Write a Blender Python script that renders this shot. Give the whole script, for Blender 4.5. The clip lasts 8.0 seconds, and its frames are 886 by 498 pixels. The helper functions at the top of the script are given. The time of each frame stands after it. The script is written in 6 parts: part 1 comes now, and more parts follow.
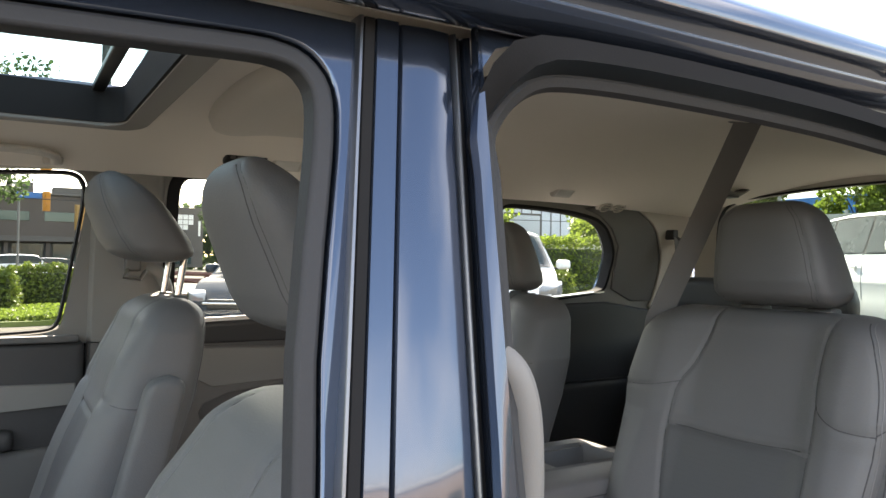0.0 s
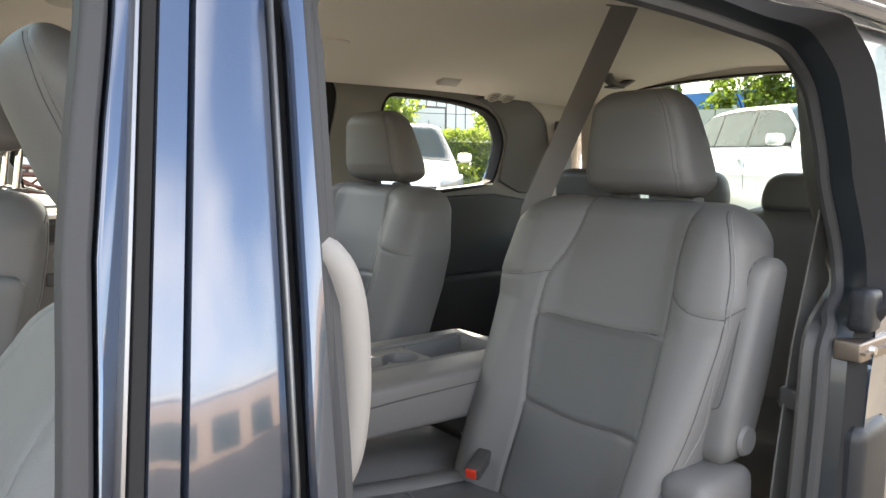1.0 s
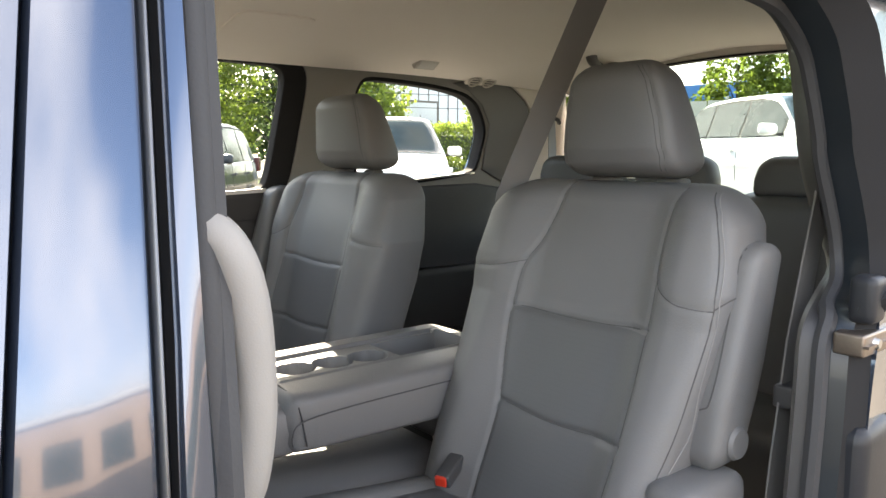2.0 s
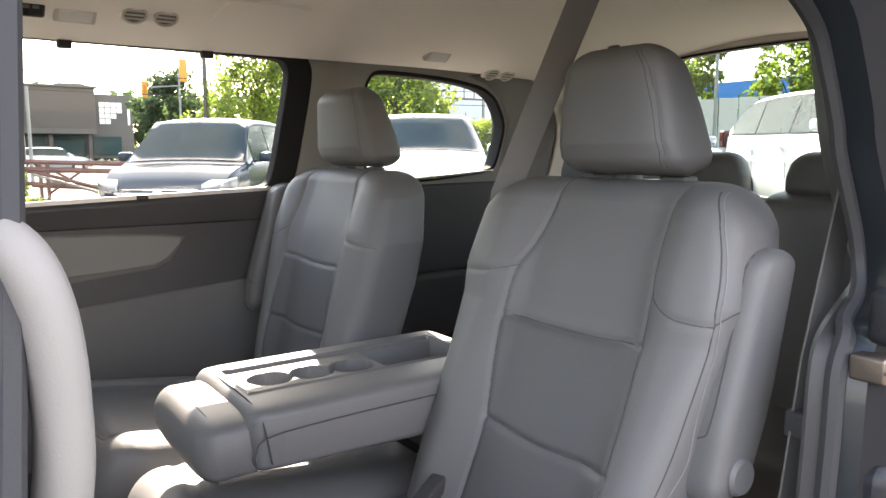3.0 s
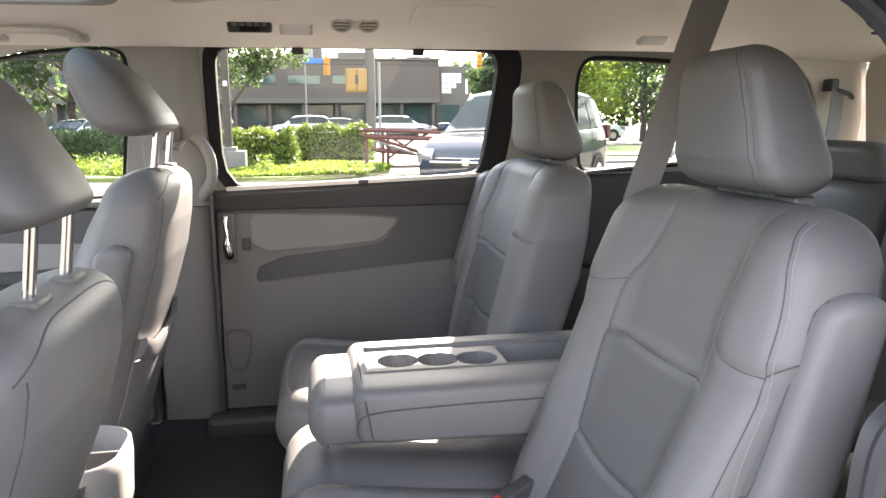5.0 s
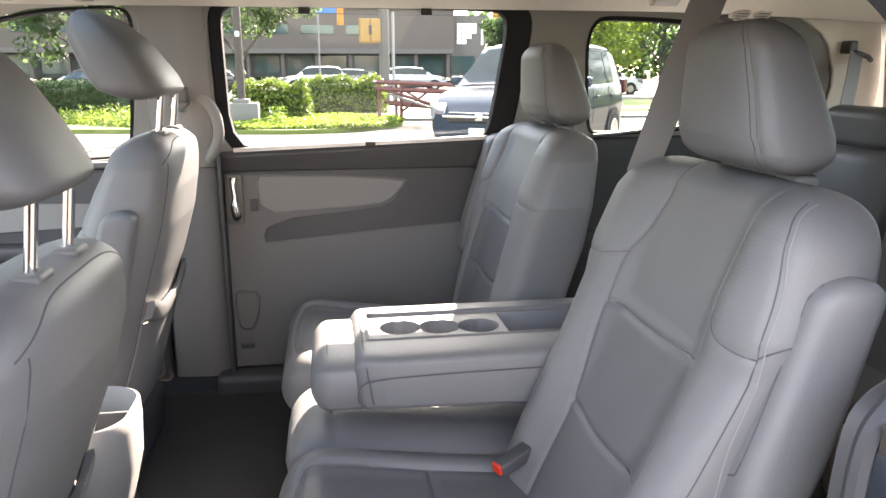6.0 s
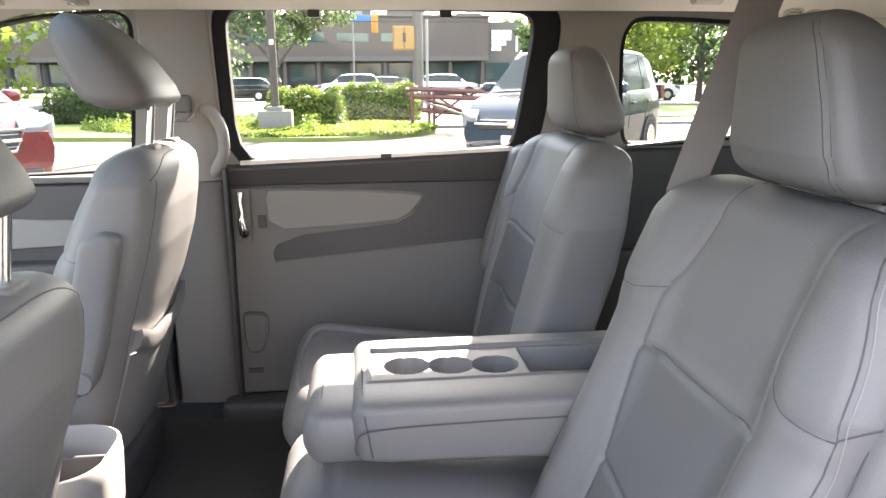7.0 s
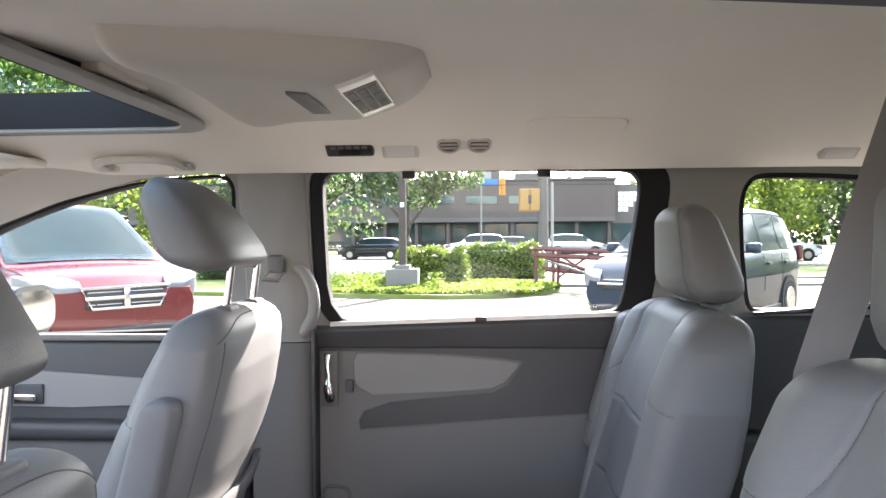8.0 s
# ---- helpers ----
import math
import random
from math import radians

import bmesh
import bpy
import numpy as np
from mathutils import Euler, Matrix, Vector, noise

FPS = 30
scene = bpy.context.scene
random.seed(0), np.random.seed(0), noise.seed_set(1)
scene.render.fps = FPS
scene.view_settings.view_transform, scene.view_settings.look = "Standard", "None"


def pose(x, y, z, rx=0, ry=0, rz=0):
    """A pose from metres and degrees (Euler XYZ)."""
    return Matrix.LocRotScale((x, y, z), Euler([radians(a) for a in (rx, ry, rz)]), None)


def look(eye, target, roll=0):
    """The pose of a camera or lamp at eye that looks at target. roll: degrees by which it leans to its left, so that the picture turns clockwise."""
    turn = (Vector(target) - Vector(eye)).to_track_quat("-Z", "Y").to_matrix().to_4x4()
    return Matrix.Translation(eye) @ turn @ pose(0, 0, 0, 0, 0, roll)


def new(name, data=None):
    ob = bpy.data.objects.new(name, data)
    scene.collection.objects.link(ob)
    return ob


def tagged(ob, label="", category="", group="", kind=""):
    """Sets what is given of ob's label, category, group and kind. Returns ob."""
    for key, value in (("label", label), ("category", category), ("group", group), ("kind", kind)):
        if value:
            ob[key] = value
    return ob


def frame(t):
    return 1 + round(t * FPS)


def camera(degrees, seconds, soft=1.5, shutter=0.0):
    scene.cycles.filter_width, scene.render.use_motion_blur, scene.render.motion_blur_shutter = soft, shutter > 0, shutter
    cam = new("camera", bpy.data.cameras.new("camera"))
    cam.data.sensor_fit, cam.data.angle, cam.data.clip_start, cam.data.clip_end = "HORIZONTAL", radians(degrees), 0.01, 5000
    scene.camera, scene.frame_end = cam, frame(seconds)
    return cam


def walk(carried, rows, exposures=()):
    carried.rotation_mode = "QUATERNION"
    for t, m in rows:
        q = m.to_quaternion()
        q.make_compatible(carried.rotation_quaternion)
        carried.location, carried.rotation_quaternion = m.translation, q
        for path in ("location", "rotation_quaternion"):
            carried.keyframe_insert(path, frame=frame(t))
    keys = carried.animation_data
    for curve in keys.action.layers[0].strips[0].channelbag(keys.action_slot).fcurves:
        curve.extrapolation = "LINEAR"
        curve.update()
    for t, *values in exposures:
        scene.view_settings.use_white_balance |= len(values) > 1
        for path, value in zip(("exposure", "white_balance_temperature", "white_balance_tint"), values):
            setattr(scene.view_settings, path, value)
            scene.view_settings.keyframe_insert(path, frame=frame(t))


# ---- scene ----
cam = camera(62.5, 8.0)
PATH = [
    (0, (-0.326, -1.34, 1.343), (0.702, 0.375, 1.384), 0.6),
    (0.5, (-0.278, -1.34, 1.336), (0.884, 0.278, 1.153), 0.6),
    (1, (-0.237, -1.334, 1.335), (0.995, 0.222, 1.09), 0.5),
    (1.5, (-0.184, -1.305, 1.32), (1.064, 0.237, 1.062), -0.0),
    (3, (0.021, -1.262, 1.306), (1.164, 0.357, 1.042), -0.1),
    (3.5, (0.14, -1.284, 1.309), (1.092, 0.454, 1.039), -0.3),
    (4, (0.262, -1.337, 1.325), (0.932, 0.528, 1.055), -0.4),
    (4.5, (0.328, -1.385, 1.347), (0.788, 0.543, 1.078), -0.4),
    (5, (0.341, -1.424, 1.373), (0.688, 0.514, 1.022), -0.4),
    (6.3, (0.377, -1.424, 1.404), (0.674, 0.494, 0.916), 0.0),
    (6.5, (0.39, -1.398, 1.4), (0.674, 0.52, 0.91), -0.0),
    (7, (0.426, -1.263, 1.401), (0.641, 0.672, 0.943), -0.4),
    (7.5, (0.45, -1.187, 1.404), (0.517, 0.798, 1.163), -0.5),
    (8, (0.514, -1.12, 1.402), (0.394, 0.876, 1.372), -0.4),
]
EXPOSE = [(0.0, 2.73, 7450, 13), (0.5, 2.98, 7100, 12), (1.0, 3.38, 7750, 13), (1.5, 3.43, 7800, 13), (3.0, 3.53, 7400, 17), (4.5, 3.73, 7200, 19), (5.0, 3.88, 7300, 19), (6.5, 4.03, 7250, 18), (7.5, 4.08, 7050, 18), (8.0, 3.93, 6650, 18)]
walk(cam, [(t, look(eye, target, roll)) for t, eye, target, roll in PATH], EXPOSE)


# ---- light ----
SUN_AZ, SUN_EL = 20.0, 35.0        # degrees from +y towards +x, and above the ground
world = bpy.data.worlds.new("sky")
scene.world = world
world.use_nodes = True
wn = world.node_tree
sky = wn.nodes.new("ShaderNodeTexSky")
sky.sky_type, sky.sun_disc = "NISHITA", False
sky.sun_elevation, sky.sun_rotation = radians(SUN_EL), radians(SUN_AZ)
sky.air_density, sky.dust_density, sky.ozone_density = 1.0, 1.2, 1.0
# thin broken cloud over the blue
tc, cl, ramp, over = (wn.nodes.new("ShaderNode" + k) for k in ("TexCoord", "TexNoise", "MapRange", "Mix"))
cl.inputs["Scale"].default_value, cl.inputs["Detail"].default_value = 2.6, 7
ramp.inputs["From Min"].default_value, ramp.inputs["From Max"].default_value, ramp.inputs["To Max"].default_value = 0.47, 0.66, 0.75
over.data_type = "RGBA"
over.inputs[7].default_value = (7.0, 6.9, 6.8, 1)
wn.links.new(tc.outputs["Generated"], cl.inputs["Vector"])
wn.links.new(cl.outputs["Fac"], ramp.inputs["Value"])
wn.links.new(ramp.outputs[0], over.inputs[0])
wn.links.new(sky.outputs[0], over.inputs[6])
wn.links.new(over.outputs[2], wn.nodes["Background"].inputs[0])
wn.nodes["Background"].inputs[1].default_value = 0.11
sun = new("sun", bpy.data.lights.new("sun", "SUN"))
sun.data.energy, sun.data.angle, sun.data.color = 4.2, radians(0.6), (1.0, 0.94, 0.84)
a, e = radians(SUN_AZ), radians(SUN_EL)
sun.matrix_world = look((40 * math.sin(a), 40 * math.cos(a), 40 * math.tan(e)), (0, 0, 0))


# ---- materials ----
def mat(name, base, rough=0.6, metal=0.0, vary=0.12, scale=8.0, fine=300.0, bump=0.15, depth=0.002, coat=0.0, spec=0.5, island=False, each=False):
    """A surface with two scales of variation in colour, gloss and relief."""
    m = bpy.data.materials.new(name)
    m.use_nodes = True
    t = m.node_tree
    b = t.nodes["Principled BSDF"]
    b.inputs["Metallic"].default_value = metal
    b.inputs["Coat Weight"].default_value = coat
    b.inputs["Coat Roughness"].default_value = 0.04
    b.inputs["Specular IOR Level"].default_value = spec
    co = t.nodes.new("ShaderNodeTexCoord")
    n1, n2 = t.nodes.new("ShaderNodeTexNoise"), t.nodes.new("ShaderNodeTexNoise")
    for n, s in ((n1, scale), (n2, fine)):
        n.inputs["Scale"].default_value = s
        n.inputs["Detail"].default_value = 4
        t.links.new(co.outputs["Object"], n.inputs["Vector"])
    mix = t.nodes.new("ShaderNodeMix")
    mix.data_type = "RGBA"
    lo = [c * (1 - vary) for c in base]
    hi = [min(c * (1 + vary), 1) for c in base]
    mix.inputs[6].default_value, mix.inputs[7].default_value = (*lo, 1), (*hi, 1)
    add = t.nodes.new("ShaderNodeMath")
    add.operation = "MULTIPLY_ADD"
    add.inputs[1].default_value = 0.35
    t.links.new(n2.outputs["Fac"], add.inputs[0])
    sub = t.nodes.new("ShaderNodeMath")
    sub.operation = "MULTIPLY"
    sub.inputs[1].default_value = 0.65
    src = n1.outputs["Fac"]
    if island or each:
        src = t.nodes.new("ShaderNodeNewGeometry").outputs["Random Per Island"] if island else t.nodes.new("ShaderNodeObjectInfo").outputs["Random"]
    t.links.new(src, sub.inputs[0])
    t.links.new(sub.outputs[0], add.inputs[2])
    t.links.new(add.outputs[0], mix.inputs[0])
    t.links.new(mix.outputs[2], b.inputs["Base Color"])
    rr = t.nodes.new("ShaderNodeMapRange")
    rr.inputs["To Min"].default_value, rr.inputs["To Max"].default_value = max(rough - 0.08, 0.02), min(rough + 0.08, 1)
    t.links.new(n1.outputs["Fac"], rr.inputs["Value"])
    t.links.new(rr.outputs[0], b.inputs["Roughness"])
    if bump:
        bp = t.nodes.new("ShaderNodeBump")
        bp.inputs["Strength"].default_value, bp.inputs["Distance"].default_value = bump, depth
        t.links.new(n2.outputs["Fac"], bp.inputs["Height"])
        t.links.new(bp.outputs[0], b.inputs["Normal"])
    return m


def glass(name, tint=(1, 1, 1), rough=0.0, most=0.6):
    """A thin pane: mostly clear, with a real reflection."""
    m = bpy.data.materials.new(name)
    m.use_nodes = True
    t = m.node_tree
    t.nodes.remove(t.nodes["Principled BSDF"])
    tr, gl, lw, pw, mr, mx = (t.nodes.new("ShaderNode" + k) for k in ("BsdfTransparent", "BsdfGlossy", "LayerWeight", "Math", "MapRange", "MixShader"))
    tr.inputs[0].default_value = (*tint, 1)
    gl.inputs["Roughness"].default_value = rough
    pw.operation = "POWER"
    pw.inputs[1].default_value = 4
    mr.inputs["To Min"].default_value, mr.inputs["To Max"].default_value = 0.03, most
    t.links.new(lw.outputs["Facing"], pw.inputs[0])
    t.links.new(pw.outputs[0], mr.inputs["Value"])
    t.links.new(mr.outputs[0], mx.inputs[0])
    t.links.new(tr.outputs[0], mx.inputs[1])
    t.links.new(gl.outputs[0], mx.inputs[2])
    t.links.new(mx.outputs[0], t.nodes["Material Output"].inputs[0])
    return m


def perforated(name, base):
    """Leather with rows of tiny holes."""
    m = mat(name, base, 0.5, vary=0.06, bump=0.12)
    t = m.node_tree
    b = t.nodes["Principled BSDF"]
    vo = t.nodes.new("ShaderNodeTexVoronoi")
    vo.inputs["Scale"].default_value, vo.inputs["Randomness"].default_value = 230, 0.1
    co = t.nodes.new("ShaderNodeTexCoord")
    t.links.new(co.outputs["Object"], vo.inputs["Vector"])
    ra = t.nodes.new("ShaderNodeMapRange")
    ra.inputs["From Min"].default_value, ra.inputs["From Max"].default_value = 0.18, 0.32
    ra.inputs["To Min"].default_value = 0.92
    t.links.new(vo.outputs["Distance"], ra.inputs["Value"])
    old = b.inputs["Base Color"].links[0].from_socket
    mul = t.nodes.new("ShaderNodeMix")
    mul.data_type, mul.blend_type = "RGBA", "MULTIPLY"
    mul.inputs[0].default_value = 1
    t.links.new(old, mul.inputs[6])
    t.links.new(ra.outputs[0], mul.inputs[7])
    t.links.new(mul.outputs[2], b.inputs["Base Color"])
    return m


LEATHER = mat("grey leather", (0.128, 0.128, 0.129), 0.52, vary=0.09, scale=7, fine=380, bump=0.35, depth=0.0014, spec=0.42)
INSERT = perforated("perforated grey leather", (0.086, 0.087, 0.089))
SEAM = mat("dark thread", (0.06, 0.06, 0.062), 0.8, bump=0)
THREAD = mat("pale thread", (0.19, 0.19, 0.19), 0.7, bump=0)
TRIM = mat("grey moulded plastic", (0.122, 0.118, 0.114), 0.55, vary=0.05, scale=4, fine=600, bump=0.25, depth=0.0008)
TRIM_LIGHT = mat("pale grey cloth trim", (0.215, 0.208, 0.20), 0.75, vary=0.06, scale=6, fine=700, bump=0.3, depth=0.001)
TRIM_DARK = mat("charcoal plastic", (0.045, 0.045, 0.047), 0.5, vary=0.1, scale=5, fine=600, bump=0.25, depth=0.0008)
LINER = mat("beige headliner felt", (0.80, 0.74, 0.665), 0.95, vary=0.05, scale=3, fine=500, bump=0.35, depth=0.0015)
CARPET = mat("dark carpet", (0.028, 0.027, 0.026), 0.95, vary=0.35, scale=12, fine=350, bump=0.8, depth=0.005)
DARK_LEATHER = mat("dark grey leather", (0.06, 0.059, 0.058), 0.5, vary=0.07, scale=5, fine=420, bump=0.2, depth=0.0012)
PAINT = mat("dark blue metallic paint", (0.068, 0.088, 0.128), 0.16, metal=0.75, vary=0.06, scale=2, fine=1500, bump=0, coat=1.0)
RUBBER = mat("black rubber", (0.022, 0.022, 0.023), 0.85, spec=0.12, vary=0.1, fine=500, bump=0.1)
RUBBER_GREY = mat("dusty door seal", (0.032, 0.033, 0.036), 0.65, vary=0.2, scale=9, fine=300, bump=0.15)
CHROME = mat("chrome", (0.75, 0.75, 0.76), 0.12, metal=1.0, vary=0.03, bump=0)
STEEL_DARK = mat("dull bright trim", (0.22, 0.23, 0.25), 0.35, metal=0.9, vary=0.1, scale=20, bump=0)
STEEL = mat("brushed steel", (0.55, 0.54, 0.52), 0.3, metal=1.0, vary=0.08, scale=20, bump=0.05)
STEEL_WORN = mat("worn brownish steel", (0.24, 0.20, 0.17), 0.38, metal=0.9, vary=0.25, scale=14, bump=0.1)
# the slid-back door's shade is put into this near-black jamb colour
JAMB_SHADED = mat("dark blue jamb paint with shade", (0.014, 0.020, 0.026), 0.38, metal=0.2, vary=0.2, scale=6, bump=0.05, coat=0.2)
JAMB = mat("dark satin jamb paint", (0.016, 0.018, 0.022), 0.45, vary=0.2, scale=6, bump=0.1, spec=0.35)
BELT = mat("grey woven belt", (0.15, 0.145, 0.14), 0.7, vary=0.06, scale=10, fine=900, bump=0.4, depth=0.001)
RED = mat("red plastic", (0.55, 0.035, 0.015), 0.4, bump=0)
BLACK = mat("black plastic", (0.012, 0.012, 0.012), 0.4, bump=0.05)
LENS = mat("milky lamp lens", (0.72, 0.70, 0.66), 0.2, vary=0.04, bump=0.05)
DISPLAY = mat("dark display", (0.02, 0.02, 0.022), 0.12, bump=0)
PALE = mat("pale label", (0.6, 0.6, 0.57), 0.5, bump=0)
PANE = glass("clear glass", (0.93, 0.96, 0.94))
PANE_TINT = glass("tinted glass", (0.72, 0.78, 0.76))
# chrome's gleam is put into a pale, barely metallic colour
SILL = mat("pale sill strip with painted gleam", (0.62, 0.61, 0.59), 0.4, metal=0.3, vary=0.08, scale=20, bump=0.05)
MIRROR = mat("mirror", (0.9, 0.9, 0.9), 0.02, metal=1.0, vary=0.0, bump=0)


# ---- builders ----
def thing(name, label, category, group="", at=(0, 0, 0)):
    ob = new(name)
    ob.empty_display_size = 0.1
    ob.location = at
    return tagged(ob, label, category, group)


def mesh(name, bm, material, smooth=True, angle=40):
    me = bpy.data.meshes.new(name)
    bmesh.ops.recalc_face_normals(bm, faces=bm.faces)
    bm.to_mesh(me)
    bm.free()
    for m in (material if isinstance(material, (list, tuple)) else [material]):
        me.materials.append(m)
    if smooth:
        me.shade_smooth()
        me.set_sharp_from_angle(angle=radians(angle))
    return me


def part(name, bm, material, parent, label="", smooth=True, angle=40, bevel=0.0):
    ob = new(name, mesh(name, bm, material, smooth, angle))
    ob.parent = parent
    if bevel:
        mod = ob.modifiers.new("edge", "BEVEL")
        mod.width, mod.segments, mod.limit_method, mod.angle_limit = bevel, 2, "ANGLE", radians(35)
        mod.harden_normals = False
    return tagged(ob, label) if label else ob


def setting(name, bm, material, label, category, smooth=True, angle=40, bevel=0.0):
    ob = part(name, bm, material, None, "", smooth, angle, bevel)
    return tagged(ob, label, category, kind="structure")


def box(bm, lo, hi, m=None):
    """A box between two corners."""
    c = [(a + b) / 2 for a, b in zip(lo, hi)]
    s = [abs(b - a) for a, b in zip(lo, hi)]
    mm = Matrix.Translation(c) @ Matrix.Diagonal((*s, 1))
    return bmesh.ops.create_cube(bm, size=1, matrix=(m @ mm) if m else mm)["verts"]


def rbox(lo, hi, r=0.01, seg=3, m=None):
    bm = bmesh.new()
    box(bm, lo, hi, m)
    bmesh.ops.bevel(bm, geom=bm.edges[:], offset=r, segments=seg, profile=0.6, affect="EDGES")
    return bm


def loft(rings, bm=None, caps=True, closed=True):
    """A skin over rings of points, all of one length."""
    bm = bm or bmesh.new()
    rows = [[bm.verts.new(p) for p in r] for r in rings]
    n = len(rows[0])
    for a, b in zip(rows, rows[1:]):
        for i in range(n if closed else n - 1):
            j = (i + 1) % n
            bm.faces.new((a[i], a[j], b[j], b[i]))
    if caps and closed:
        bm.faces.new(rows[0][::-1])
        bm.faces.new(rows[-1])
    return bm


def smoothline(pts, n=8):
    """Points on a smooth line through pts."""
    pts = [Vector(p) for p in pts]
    out = []
    for i in range(len(pts) - 1):
        p0, p1, p2, p3 = pts[max(i - 1, 0)], pts[i], pts[i + 1], pts[min(i + 2, len(pts) - 1)]
        for k in range(n):
            t = k / n
            out.append(0.5 * (2 * p1 + (p2 - p0) * t + (2 * p0 - 5 * p1 + 4 * p2 - p3) * t * t + (3 * p1 - p0 - 3 * p2 + p3) * t ** 3))
    return out + [pts[-1]]


def tube(pts, r, n=8, bm=None, flat=1.0, up=(0, 0, 1)):
    """A tube along a line; flat squeezes it across up. r: one radius or one for each point."""
    pts = [Vector(p) for p in pts]
    rings = []
    for i, p in enumerate(pts):
        d = (pts[min(i + 1, len(pts) - 1)] - pts[max(i - 1, 0)]).normalized()
        s = d.cross(Vector(up))
        s = s.normalized() if s.length > 1e-4 else Vector((1, 0, 0))
        u = s.cross(d)
        rad = r[i] if isinstance(r, (list, tuple)) else r
        rings.append([p + rad * (math.cos(2 * math.pi * k / n) * s + flat * math.sin(2 * math.pi * k / n) * u) for k in range(n)])
    return loft(rings, bm)


def ribbon(pts, across, w, t=0.0015, bm=None):
    """A flat strap along a line, w wide along the direction across."""
    pts = [Vector(p) for p in pts]
    ac = Vector(across).normalized()
    rings = []
    for i, p in enumerate(pts):
        d = (pts[min(i + 1, len(pts) - 1)] - pts[max(i - 1, 0)]).normalized()
        s = (ac - ac.dot(d) * d).normalized()
        u = s.cross(d)
        rings.append([p + s * w / 2 + u * t, p - s * w / 2 + u * t, p - s * w / 2 - u * t, p + s * w / 2 - u * t])
    return loft(rings, bm)


def rounded(x0, x1, z0, z1, r, n=5):
    """A rectangle with round corners, as points (x, z). r: one radius or four (from x0 z0, round by x1 z0)."""
    rs = r if isinstance(r, (list, tuple)) else [r] * 4
    out = []
    for (cx, cz, a0), q in zip(((x0, z0, 180), (x1, z0, 270), (x1, z1, 0), (x0, z1, 90)), rs):
        sx, sz = (1 if cx == x0 else -1), (1 if cz == z0 else -1)
        for k in range(n + 1):
            a = radians(a0 + 90 * k / n)
            out.append((cx + sx * q + q * math.cos(a), cz + sz * q + q * math.sin(a)))
    return out


def plate(outline, holes, place, out, bm=None):
    """A sheet with holes. place turns (u, v) into a point; out is the vector of its thickness."""
    bm = bm or bmesh.new()
    out = Vector(out)
    loops = [outline] + list(holes)
    front = [[bm.verts.new(place(*p)) for p in l] for l in loops]
    edges = []
    for l in front:
        edges += [bm.edges.new((l[i], l[(i + 1) % len(l)])) for i in range(len(l))]
    made = bmesh.ops.triangle_fill(bm, edges=edges, use_beauty=True, use_dissolve=False)["geom"]
    faces = [f for f in made if isinstance(f, bmesh.types.BMFace)]
    twin = {v: bm.verts.new(v.co + out) for l in front for v in l}
    for f in faces:
        bm.faces.new([twin[v] for v in reversed(f.verts)])
    for l in front:
        for i in range(len(l)):
            p, q = l[i], l[(i + 1) % len(l)]
            bm.faces.new((p, q, twin[q], twin[p]))
    return bm


def sstep(a, b, x):
    t = np.clip((x - a) / (b - a), 0, 1)
    return t * t * (3 - 2 * t)


def near_line(u, v, pts):
    """The distance of the points (u, v) from a line of points."""
    best = np.full(np.shape(u), 9.0)
    for (x0, y0), (x1, y1) in zip(pts, pts[1:]):
        dx, dy = x1 - x0, y1 - y0
        t = np.clip(((u - x0) * dx + (v - y0) * dy) / (dx * dx + dy * dy), 0, 1)
        best = np.minimum(best, np.hypot(u - x0 - t * dx, v - y0 - t * dy))
    return best


def spline2(pts, n=6):
    return [(p.x, p.y) for p in smoothline([(x, y, 0) for x, y in pts], n)]


